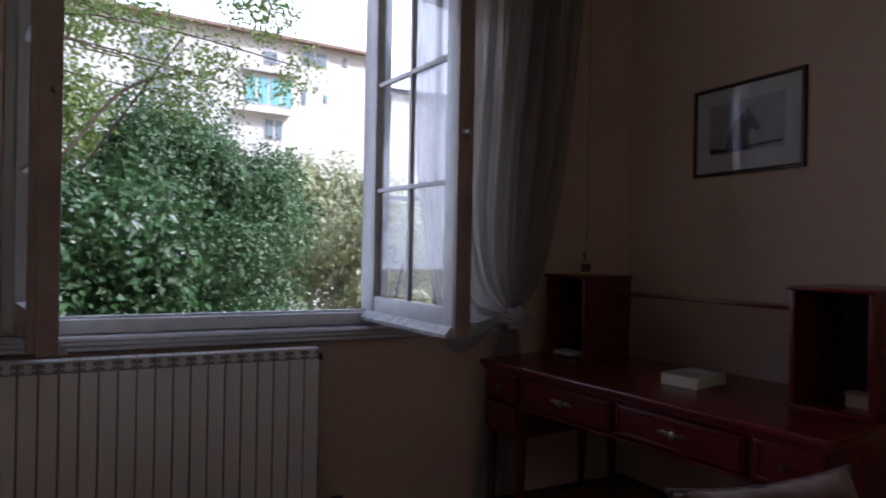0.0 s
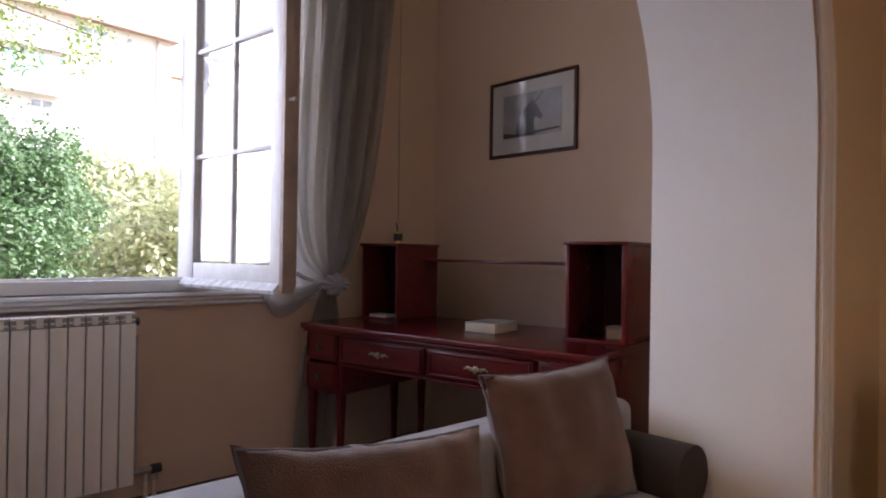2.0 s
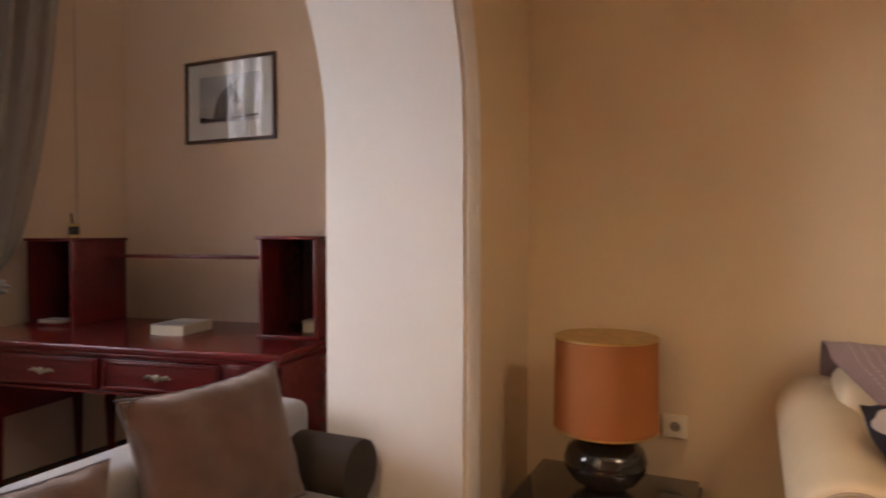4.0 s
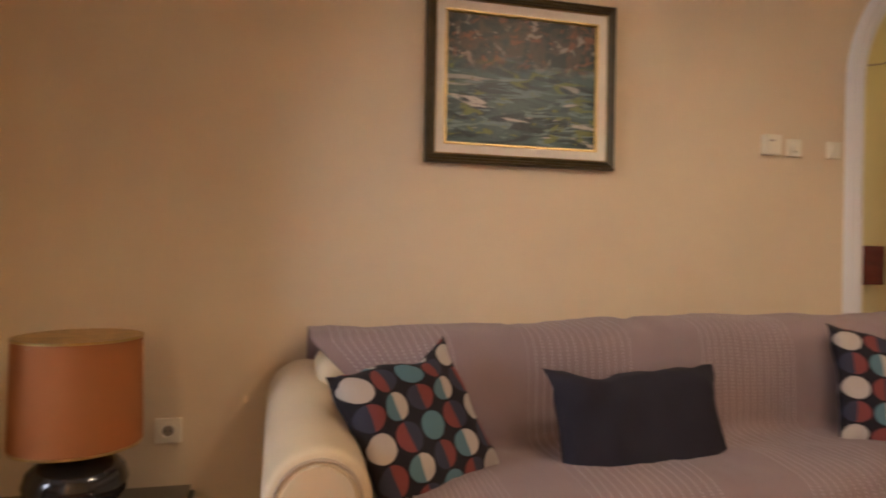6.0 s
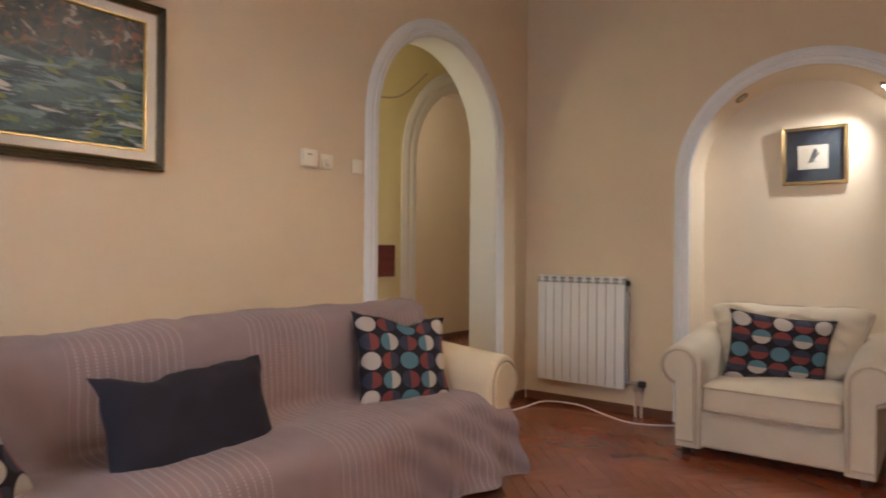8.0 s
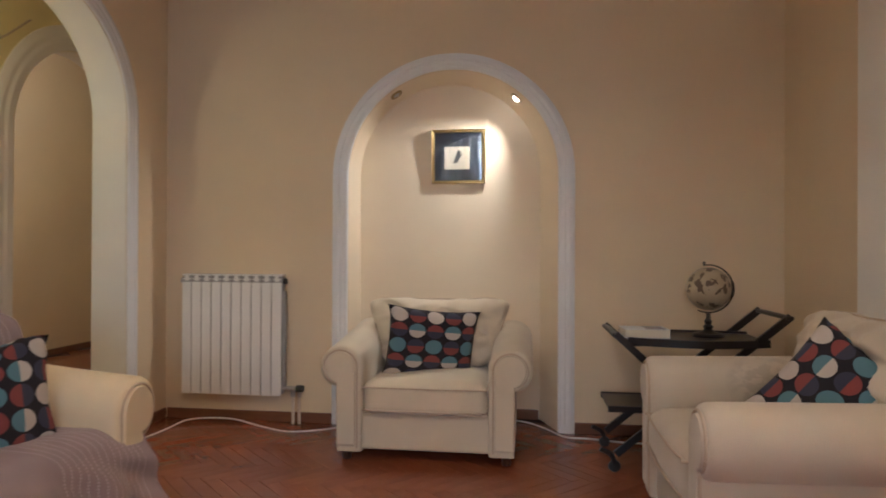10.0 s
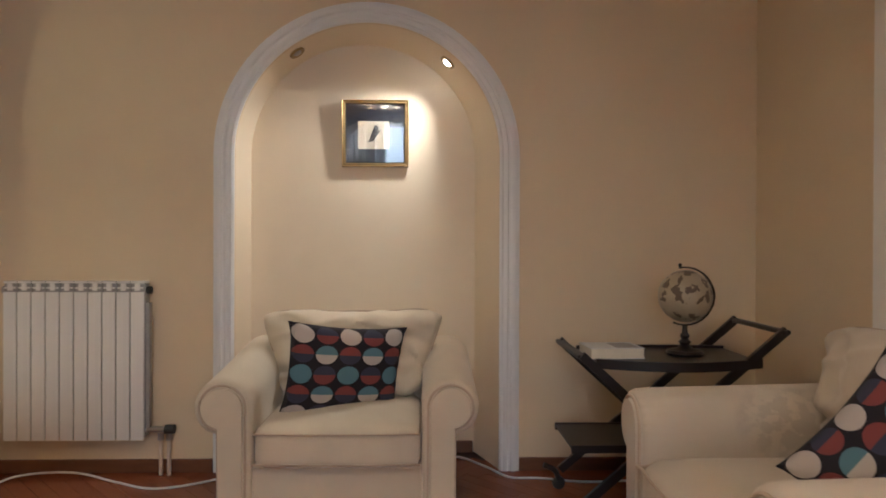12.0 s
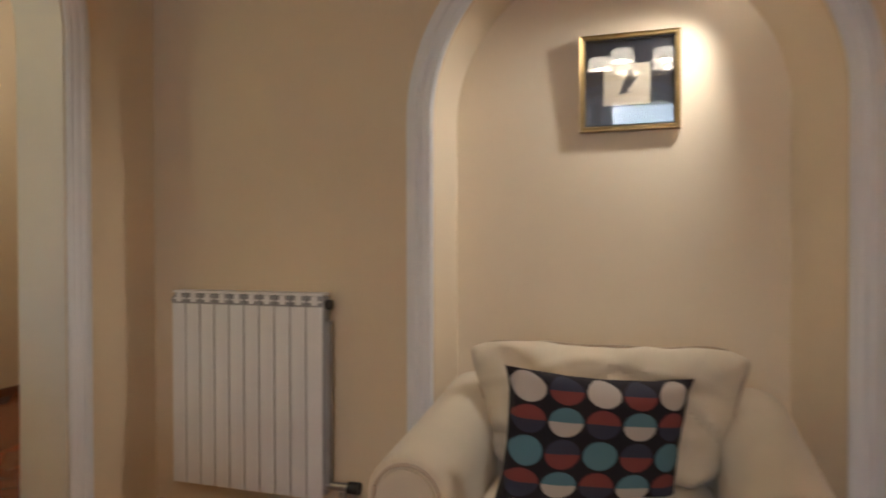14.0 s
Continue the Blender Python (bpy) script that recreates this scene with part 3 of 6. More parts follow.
for k in range(3):
    for y0, y1 in ((SL0 + 0.07, (SL0 + SL1) / 2 - 0.013), ((SL0 + SL1) / 2 + 0.013, SL1 - 0.07)):
        z0 = WBOT + 0.10 + (WTOP - WBOT - 0.18) * k / 3
        pane = part("pane", boxed((WX - 0.147, y0, z0 + 0.013), (WX - 0.143, y1, z0 + (WTOP - WBOT - 0.18) / 3 - 0.013)), GLASS, window)
        pane.visible_shadow = False


def sash(m, label, mirror):
    """A casement leaf hinged on its x = 0 side, 0.9 wide, with three by two panes."""
    leaf = thing("window_sash", m, label, "window sash", "casement leaves")
    w, h, t = 0.90, WTOP - WBOT - 0.14, 0.055
    for x0, x1 in ((0, 0.085), (w - 0.085, w)):
        part("stile", boxed((x0, -t / 2, 0), (x1, t / 2, h), 0.006), WINWHITE, leaf)
    s = 1 if mirror else -1
    part("meeting_edge", boxed((w, min(s * 0.03, -s * 0.045), -0.035), (w + 0.03, max(s * 0.03, -s * 0.045), h), 0.006), WINEDGE, leaf, "bare brown rebated edge of the leaf")
    part("rebate", boxed((w - 0.02, min(-s * 0.028, -s * 0.07), -0.02), (w + 0.015, max(-s * 0.028, -s * 0.07), h), 0.006), WINEDGE, leaf)
    for z0, z1 in ((0, 0.10), (h - 0.09, h)):
        part("rail", boxed((0.085, -t / 2 + 0.003, z0), (w - 0.085, t / 2 - 0.003, z1), 0.006), WINWHITE, leaf)
    drip = sweep([(0.0, 0, 0.0), (w, 0, 0.0)], [(-0.02, -0.035), (0.062, -0.04), (0.066, -0.022), (0.030, 0.012), (-0.02, 0.012)] if not mirror else [(0.02, -0.035), (-0.062, -0.04), (-0.066, -0.022), (-0.030, 0.012), (0.02, 0.012)], up=(0, 0, 1))
    part("drip_rail", drip, mat("flaking_white_paint", (0.62, 0.61, 0.60), 0.6, 0.45, 22, 0.9, 26), leaf, "flaking white weather rail")
    for k in (1, 2):
        z = 0.10 + (h - 0.19) * k / 3
        part("glazing_bar", boxed((0.085, -0.016, z - 0.012), (w - 0.085, 0.016, z + 0.012), 0.004), WINWHITE, leaf)
    part("glazing_bar", boxed((w / 2 - 0.012, -0.015, 0.10), (w / 2 + 0.012, 0.015, h - 0.09), 0.004), WINWHITE, leaf)
    for k in range(3):
        for x0, x1 in ((0.085, w / 2 - 0.012), (w / 2 + 0.012, w - 0.085)):
            z0 = 0.10 + (h - 0.19) * k / 3
            pane = part("pane", boxed((x0, -0.002, z0 + 0.012), (x1, 0.002, z0 + (h - 0.19) / 3 - 0.012)), GLASS, leaf)
            pane.visible_shadow = False
    part("sash_handle", tube(smooth_path([(w - 0.02, 0, 0.93), (w + 0.05, 0.0, 0.93), (w + 0.075, 0.0, 0.925)]), 0.011), STEEL, leaf, "dark metal espagnolette handle")
    return leaf


sash(pose(WX - 0.05, 1.40, WBOT + 0.07, 0, 0, 7.5), "white casement leaf with six panes, swung open", False)
sash(pose(WX - 0.05, WIN0 + 0.05, WBOT + 0.07, 0, 0, 13.5), "white casement leaf with a bare brown edge, swung open", True)


def curtain(x, sides, tie, label):
    """Gathered voile along a wall: each strand falls from the rail, sags and is caught at the tie. sides: rail, middle and sag for both edges."""
    hold = thing("curtain", pose(x, 0, 0), label, "curtain", "voile curtains")
    (t0, m0, s0, z0), (t1, m1, s1, z1) = sides
    n, grid = 200, []
    for i in range(n + 1):
        a = i / n
        sag = z0 + (z1 - z0) * min(1.0, a * 2.6) ** 0.7
        line = smooth_path([(0, t0 + (t1 - t0) * a, 3.42), (0, 0.5 * (t0 + m0) + (0.5 * (t1 + m1) - 0.5 * (t0 + m0)) * a, 2.4), (0, m0 + (m1 - m0) * a, 1.72), (0, s0 + (s1 - s0) * a, sag), (0, tie[0] + 0.05 * (a - 0.5), tie[1])], 12)
        col = []
        for k, p in enumerate(line):
            f = k / len(line)
            fold = (0.058 * math.sin(a * 44 + 3.0 * noise.noise(Vector((a * 4, p.z * 0.4, 1.0)))) + 0.016 * math.sin(a * 131 + 2.0 * noise.noise(Vector((a * 7, p.z * 0.5, 3.0))))) * (1 - 0.42 * f) + 0.02 * noise.noise(Vector((a * 5, p.z * 1.5, 4)))
            col.append((fold + 0.03 * math.sin(math.pi * f), p.y + 0.010 * math.cos(a * 62), p.z))
        grid.append(col)
    bm = bmesh.new()
    v = [[bm.verts.new(p) for p in col] for col in grid]
    for p, q in zip(v, v[1:]):
        for k in range(len(p) - 1):
            bm.faces.new((p[k], p[k + 1], q[k + 1], q[k]))
    part("voile", bm, VOILE, hold)
    bm = bmesh.new()
    rows = []
    for k in range(31):
        f = k / 30
        half = 0.035 + 0.13 * min(1, f * 2.5)
        rows.append([bm.verts.new((0.022 * math.sin(b * 21 + f) - 0.005, tie[0] - 0.10 * f + (2 * b - 1) * half, tie[1] + (-0.10 - tie[1]) * f)) for b in [m / 50 for m in range(51)]])
    for p, q in zip(rows, rows[1:]):
        for k in range(50):
            bm.faces.new((p[k], p[k + 1], q[k + 1], q[k]))
    part("voile_tail", bm, VOILE, hold)
    cloth = mat("curtain_tie_cloth", (0.42, 0.41, 0.44), 0.85, 0.15, 8, 0.3, 200)
    bm = bmesh.new()
    bmesh.ops.create_uvsphere(bm, u_segments=54, v_segments=16, radius=1.0)
    for v in bm.verts:
        a = math.atan2(v.co.y, v.co.x)
        r = 1.0 + 0.13 * math.sin(9 * a + 2 * v.co.z) * (1 - v.co.z ** 2) + 0.12 * noise.noise(v.co * 1.7)
        v.co = Vector((0.075 + v.co.z * 0.045 * r, tie[0] + v.co.y * 0.105 * r, tie[1] - 0.02 + v.co.x * 0.062 * r * (1.25 - 0.5 * abs(v.co.y))))
    part("tie_knot", bm, cloth, hold, "bunched cloth tie")
    return hold


curtain(WX + 0.085, ((1.56, 1.62, 1.84, 0.84), (2.84, 2.60, 2.47, 1.26)), (2.28, 1.04), "sheer grey voile curtain tied beside the desk")
curtain(WX + 0.12, ((-0.62, -0.66, -0.90, 0.90), (-1.75, -1.65, -1.45, 1.22)), (-1.30, 1.04), "sheer grey voile curtain tied beside the window")
cable_v = thing("wall_cable", pose(0, 0, 0), "thin cable clipped down the wall by the curtain", "cable")
part("cable", tube([(WX + 0.012, 2.92, 0.1), (WX + 0.012, 2.925, 1.8), (WX + 0.012, 2.92, 3.5)], 0.0035, 6), CABLEGREY, cable_v)


def radiator(m, sections, h, label, z0, ground=0.0, w=0.08):
    """An aluminium panel radiator of upright sections 8 cm wide, its back to y = 0 and its face towards -y."""
    rad = thing("radiator", m, label, "radiator", "aluminium radiators")
    d = 0.095
    bm = bmesh.new()
    box(bm, (0.003, -d, z0), (w - 0.003, -d + 0.012, z0 + h - 0.058), 0.004)
    face = mesh_of("front_fin", bm, RADWHITE, True)
    bm = bmesh.new()
    box(bm, (0.002, -d + 0.004, z0 + h - 0.012), (w - 0.002, -0.012, z0 + h), 0.004)
    box(bm, (0.024, -d + 0.002, z0 + h - 0.052), (w - 0.024, -d + 0.012, z0 + h - 0.012), 0.003)
    box(bm, (0.006, -d + 0.003, z0 + h - 0.040), (w - 0.006, -d + 0.010, z0 + h - 0.032), 0.002)
    top = mesh_of("top_grille", bm, RADWHITE, True)
    # Grey core behind the fins paints the shade in their gaps.
    core = mesh_of("core", boxed((0.001, -d + 0.016, z0 + 0.01), (w - 0.001, -0.02, z0 + h - 0.014), 0.004), RADSHADE, True)
    for i in range(sections):
        for nm, me in (("front_fin", face), ("top_grille", top), ("core", core)):
            ob = new(nm, me)
            ob.parent, ob.location = rad, (i * w, 0, 0)
    for z in (z0 + 0.05, z0 + h - 0.05):
        part("header_pipe", tube([(0.0, -0.05, z), (sections * w, -0.05, z)], 0.020, 10), RADWHITE, rad)
    x = sections * w
    part("end_plug", tube([(-0.02, -0.05, z0 + h - 0.05), (0.0, -0.05, z0 + h - 0.05)], 0.022, 10), STEEL, rad)
    part("end_plug", tube([(x, -0.05, z0 + h - 0.05), (x + 0.022, -0.05, z0 + h - 0.05)], 0.022, 10), BLACKHOLE, rad)
    part("end_rail", boxed((x, -0.07, z0 + 0.06), (x + 0.018, -0.03, z0 + h - 0.12), 0.004), RADSHADE, rad, "side of the last section in shade grey")
    part("valve_body", tube([(x, -0.05, z0 + 0.05), (x + 0.10, -0.05, z0 + 0.05)], 0.017, 12), STEEL, rad, "metal radiator valve")
    part("valve_knob", tube([(x + 0.10, -0.05, z0 + 0.05), (x + 0.15, -0.05, z0 + 0.05)], 0.026, 12), BLACKHOLE, rad, "dark valve knob")
    for dx in (0.075, 0.12):
        part("pipe", tube([(x + dx, -0.05, ground), (x + dx, -0.05, z0 + 0.05)], 0.011, 10), COPPERPAINT, rad, "painted feed pipe")
        part("pipe_nut", tube([(x + dx, -0.05, z0 - 0.01), (x + dx, -0.05, z0 + 0.03)], 0.017, 6), STEEL, rad)
    for dx in (0.12, x - 0.12):
        part("bracket", boxed((dx, -0.03, z0 + h - 0.1), (dx + 0.03, 0.0, z0 + h - 0.06)), RADWHITE, rad)
    return rad


radiator(pose(EAST, 2.825, 0, 0, 0, -90), 10, 0.875, "white aluminium radiator with ten sections on the wall", 0.205, w=0.0765)
radiator(pose(WX + 0.085, -0.72, 0, 0, 0, 90), 22, 0.90, "long white aluminium radiator under the window", 0.0, -0.12)


# ---- window room: desk and what stands on it ----
DESK = pose(-3.935, 2.06, 0, 0, 0, 9.5)
DL, DD, DH = 1.95, 0.88, 0.788
desk = thing("writing_desk", DESK, "mahogany writing desk with drawers, two pigeonhole towers and a shelf", "desk")
part("desktop", boxed((-0.02, -0.03, DH - 0.038), (DL + 0.02, DD, DH), 0.014, 4), DESKWOOD, desk, "polished mahogany top")
part("desktop_moulding", boxed((-0.005, -0.012, DH - 0.058), (DL + 0.005, DD, DH - 0.038), 0.006), DESKWOOD, desk)


def drawer(x0, x1, z0, z1, pull):
    front = part("drawer_front", boxed((x0 + 0.006, 0.0, z0 + 0.006), (x1 - 0.006, 0.022, z1 - 0.006), 0.004), DESKWOOD, desk)
    w = 0.028
    rim = bmesh.new()
    for lo, hi in (((x0 + w, -0.010, z0 + w - 0.012), (x1 - w, 0.001, z0 + w)), ((x0 + w, -0.010, z1 - w), (x1 - w, 0.001, z1 - w + 0.012)), ((x0 + w - 0.012, -0.010, z0 + w - 0.012), (x0 + w, 0.001, z1 - w + 0.012)), ((x1 - w, -0.010, z0 + w - 0.012), (x1 - w + 0.012, 0.001, z1 - w + 0.012))):
        box(rim, lo, hi, 0.003)
    part("panel_bead", rim, DESKWOOD, front)
    cx, cz = (x0 + x1) / 2, (z0 + z1) / 2
    if pull:
        bm = lathe([(0.004, 0.0), (0.010, 0.004), (0.012, 0.012), (0.006, 0.018)], 10)
        for s in (-1, 1):
            for k, (dx, r) in enumerate(((0.022, 0.009), (0.036, 0.007), (0.050, 0.005))):
                bmesh.ops.create_icosphere(bm, subdivisions=1, radius=r, matrix=Matrix.Translation((s * dx, 0.004 * (k % 2), 0.006)) @ Matrix.Diagonal((1.4, 0.8, 0.6, 1)))
        bmesh.ops.transform(bm, matrix=Matrix.Translation((cx, -0.002, cz)) @ Matrix.Rotation(radians(90), 4, "X") @ Matrix.Diagonal((1.35, 1.7, 1.2, 1)), verts=bm.verts)
        part("drawer_pull", bm, BRASS, front, "ornate antique brass pull")
    else:
        bm = lathe([(0.005, 0.0), (0.006, 0.010), (0.013, 0.016), (0.010, 0.024)], 12)
        bmesh.ops.transform(bm, matrix=Matrix.Translation((cx, -0.002, cz)) @ Matrix.Rotation(radians(90), 4, "X") @ Matrix.Scale(1.25, 4), verts=bm.verts)
        part("drawer_knob", bm, DARKGOLD, front, "small dark knob")


PED = 0.30
for x, low in ((0.0, 0.36), (PED - 0.022, 0.36), (DL - PED, 0.06), (DL - 0.022, 0.06)):
    part("side_panel", boxed((x, 0.024, low), (x + 0.022, DD - 0.02, DH - 0.058), 0.003), DESKWOOD, desk)
for x0 in (0.0, DL - PED):
    part("pedestal_bottom", boxed((x0 + 0.022, 0.024, 0.36), (x0 + PED - 0.022, DD - 0.02, 0.38)), DESKWOOD, desk)
    for k in range(2):
        z = 0.375 + k * 0.18
        drawer(x0 + 0.01, x0 + PED - 0.01, z, z + 0.178, False)
part("back_panel", boxed((0.022, DD - 0.03, 0.40), (DL - 0.022, DD - 0.015, DH - 0.058)), DESKWOOD, desk)
part("apron", boxed((PED, 0.024, DH - 0.24), (DL - PED, 0.045, DH - 0.058)), DESKWOOD, desk)
drawer(PED + 0.01, DL / 2 - 0.01, DH - 0.225, DH - 0.062, True)
drawer(DL / 2 + 0.01, DL - PED - 0.01, DH - 0.225, DH - 0.062, True)
part("front_bead", boxed((PED, -0.004, DH - 0.24), (DL - PED, 0.024, DH - 0.225), 0.003), DESKWOOD, desk)
for x in (0.0, PED - 0.045, DL - PED, DL - 0.045):
    for y in (0.03, DD - 0.07):
        bm = boxed((x, y, -0.12), (x + 0.045, y + 0.045, 0.36), 0.004)
        for v in bm.verts:
            k = 0.62 + 0.38 * (v.co.z + 0.12) / 0.48
            v.co.x, v.co.y = x + 0.0225 + (v.co.x - x - 0.0225) * k, y + 0.0225 + (v.co.y - y - 0.0225) * k
        part("leg", bm, DESKWOOD, desk)
part("plinth", boxed((DL - PED - 0.01, 0.02, 0.0), (DL + 0.01, DD, 0.06), 0.008), DESKWOOD, desk, "moulded foot rail")


def tower(x0, x1, y0, y1, z1):
    """An open pigeonhole tower on the desktop."""
    hold = part("tower_top", boxed((x0 - 0.014, y0 - 0.016, z1 - 0.018), (x1 + 0.014, y1, z1), 0.006, 3), DESKWOOD, desk)
    for x in (x0, x1 - 0.02):
        part("tower_side", boxed((x, y0, DH), (x + 0.02, y1, z1 - 0.018), 0.003), DESKWOOD, hold)
    part("tower_back", boxed((x0 + 0.02, y1 - 0.012, DH), (x1 - 0.02, y1, z1 - 0.018)), SHADEDIN, hold)
    part("tower_floor", boxed((x0 - 0.01, y0 - 0.012, DH), (x1 + 0.01, y0 + 0.10, DH + 0.012), 0.004), DESKWOOD, hold)


tower(0.05, 0.37, 0.45, DD, 1.295)
tower(1.60, 1.93, 0.41, DD, 1.31)
part("shelf", boxed((0.37, DD - 0.17, 1.175), (1.60, DD - 0.01, 1.195), 0.006), DESKWOOD, desk)


def book(m, w, d, h, label, cover, pages=PAPER):
    b = thing("book", m, label, "book", "books")
    part("page_block", boxed((0.003, 0.003, 0.003), (w - 0.001, d - 0.003, h - 0.003), 0.002), pages, b)
    part("cover", boxed((0, 0, h - 0.003), (w, d, h), 0.001), cover, b)
    part("cover", boxed((0, 0, 0), (w, d, 0.003), 0.001), cover, b)
    bm = boxed((0.02, 0.02, h), (w - 0.03, d * 0.5, h + 0.0008))
    part("cover_print", bm, mat("cover_print_grey", (0.30, 0.29, 0.29), 0.5, 0.2, 30, 0.0), b)
    return b


def on_desk(x, y, z=DH + 0.001, turn=0):
    return DESK @ pose(x, y, z, 0, 0, turn)


book(on_desk(1.02, 0.30, turn=2), 0.20, 0.27, 0.055, "thick paperback lying on the desk", COVER)
book(on_desk(0.11, 0.46, DH + 0.013), 0.16, 0.11, 0.016, "thin pale booklet in the pigeonhole", MOUNT)
box1 = thing("cream_box", on_desk(1.75, 0.60), "small cream cardboard box in the desk tower", "box")
part("box_body", boxed((0, 0, 0), (0.13, 0.09, 0.062), 0.002), PAPER, box1)
part("box_lid", boxed((-0.002, -0.002, 0.050), (0.132, 0.092, 0.064), 0.002), COVER, box1)
cup = thing("pen_cup", on_desk(0.24, 0.60, 1.296), "dark pen cup with brass rims on the desk tower", "pen cup")
part("cup_body", lathe([(0.028, 0), (0.030, 0.004), (0.030, 0.085), (0.026, 0.085), (0.026, 0.006), (0.001, 0.006)], 20), BLACKHOLE, cup)
for z in (0.002, 0.068):
    part("brass_rim", lathe([(0.0305, z), (0.032, z + 0.002), (0.032, z + 0.014), (0.0305, z + 0.016)], 20), GOLD, cup)
part("pen", tube([(0.005, 0.0, 0.01), (-0.018, 0.0, 0.145)], 0.0055, 8), DARKBROWNFRAME, cup, "dark pen leaning in the cup")


# ---- pictures ----
def frame_bars(w, h, profile, material, parent, name, label=""):
    """Four mitred bars round an opening w by h, seen from -y, centred on the origin."""
    bm = bmesh.new()
    rings = []
    for sx, sz in ((-1, -1), (1, -1), (1, 1), (-1, 1)):
        rings.append([bm.verts.new((sx * (w / 2 + a), -b, sz * (h / 2 + a))) for a, b in profile])
    n = len(profile)
    for i in range(4):
        p, q = rings[i], rings[(i + 1) % 4]
        for k in range(n):
            bm.faces.new((p[k], p[(k + 1) % n], q[(k + 1) % n], q[k]))
    return part(name, bm, material, parent, label)


def sheet(w, h, y, material, parent, name, label="", cx=0.0, cz=0.0, t=0.002):
    bm = boxed((cx - w / 2, y - t, cz - h / 2), (cx + w / 2, y, cz + h / 2))
    uv = bm.loops.layers.uv.new("uv")
    for f in bm.faces:
        for loop in f.loops:
            loop[uv].uv = ((loop.vert.co.x - cx) / w + 0.5, (loop.vert.co.z - cz) / h + 0.5)
    return part(name, bm, material, parent, label, False)


# oil painting over the sofa
lake = thing("oil_painting", pose(1.063, NORTH, 2.0, 0, 0, 0), "framed impressionist oil painting of a green lake above the sofa", "painting")
PW, PH = 0.90, 0.76
frame_bars(PW - 0.20, PH - 0.20, [(0.062, 0), (0.062, 0.030), (0.068, 0.036), (0.074, 0.031), (0.080, 0.038), (0.088, 0.036), (0.094, 0.044), (0.100, 0.036), (0.100, 0)], DARKGOLD, lake, "outer_frame", "dark bronze outer frame")
frame_bars(PW - 0.20, PH - 0.20, [(0.018, 0.0), (0.018, 0.022), (0.056, 0.027), (0.056, 0.0)], LINEN, lake, "linen_slip", "cream linen slip")
frame_bars(PW - 0.20, PH - 0.20, [(0.004, 0.0), (0.004, 0.016), (0.010, 0.026), (0.015, 0.027), (0.018, 0.023), (0.018, 0.0)], GOLD, lake, "gilt_fillet", "bright gilt inner fillet")
frame_bars(PW - 0.20, PH - 0.20, [(0.056, 0.0), (0.056, 0.029), (0.059, 0.032), (0.062, 0.030), (0.062, 0.0)], OLDGOLD, lake, "beaded_edge", "narrow dull gold edge")
sheet(PW - 0.19, PH - 0.19, -0.012, LAKEPAINT, lake, "canvas", "loosely painted canvas")

# horse print by the desk
horse = thing("framed_print", pose(-3.135, 3.3, 2.175), "dark-framed grey print of a horse's head with a white mount", "picture")
frame_bars(0.70, 0.49, [(0, 0), (0, 0.018), (0.008, 0.024), (0.020, 0.022), (0.022, 0)], DARKBROWNFRAME, horse, "frame_moulding", "thin dark brown frame")
sheet(0.70, 0.49, -0.006, MOUNT, horse, "mount", "white mount")
PRINTSKY = mat("print_grey_sky", (0.42, 0.44, 0.49), 0.5, 0.45, 5, 0.0)
PRINTMID = mat("print_mid_grey", (0.10, 0.10, 0.10), 0.5, 0.3, 12, 0.0)
PRINTDARK = mat("print_dark_grey", (0.035, 0.033, 0.035), 0.5, 0.3, 12, 0.0)
PRINTPALE = mat("print_pale_grey", (0.42, 0.42, 0.42), 0.5, 0.15, 8, 0.0)
sheet(0.50, 0.30, -0.009, PRINTSKY, horse, "print_sky", "grey cloudy sky", 0, 0.01)
sheet(0.50, 0.10, -0.0115, PRINTPALE, horse, "print_ground", "", 0, -0.085)


def flat_shape(points, y, material, parent, name, label=""):
    bm = bmesh.new()
    f = [bm.verts.new((x, y, z)) for x, z in points]
    g = [bm.verts.new((x, y - 0.0015, z)) for x, z in points]
    bm.faces.new(f)
    bm.faces.new(list(reversed(g)))
    for i in range(len(f)):
        bm.faces.new((f[i], f[(i + 1) % len(f)], g[(i + 1) % len(f)], g[i]))
    return part(name, bm, material, parent, label, False)


flat_shape([(-0.135, -0.135), (-0.12, -0.06), (-0.085, 0.02), (-0.04, 0.065), (0.0, 0.085), (0.012, 0.118), (0.026, 0.088), (0.055, 0.055), (0.098, -0.012), (0.092, -0.032), (0.075, -0.035), (0.045, -0.012), (0.028, -0.02), (0.022, -0.06), (0.04, -0.135)], -0.014, PRINTMID, horse, "print_horse", "grey horse head")
flat_shape([(-0.24, -0.135), (-0.24, -0.10), (-0.13, -0.115), (-0.02, -0.11), (0.12, -0.105), (0.24, -0.10), (0.24, -0.115), (0.05, -0.125), (-0.05, -0.135)], -0.016, PRINTDARK, horse, "print_shore", "dark shore line")
flat_shape([(0.03, 0.085), (0.10, 0.15), (0.104, 0.147), (0.036, 0.08)], -0.0155, PRINTMID, horse, "print_twig")
g1 = sheet(0.70, 0.49, -0.018, GLASS, horse, "picture_glass", "reflecting glass")
g1.visible_shadow = False

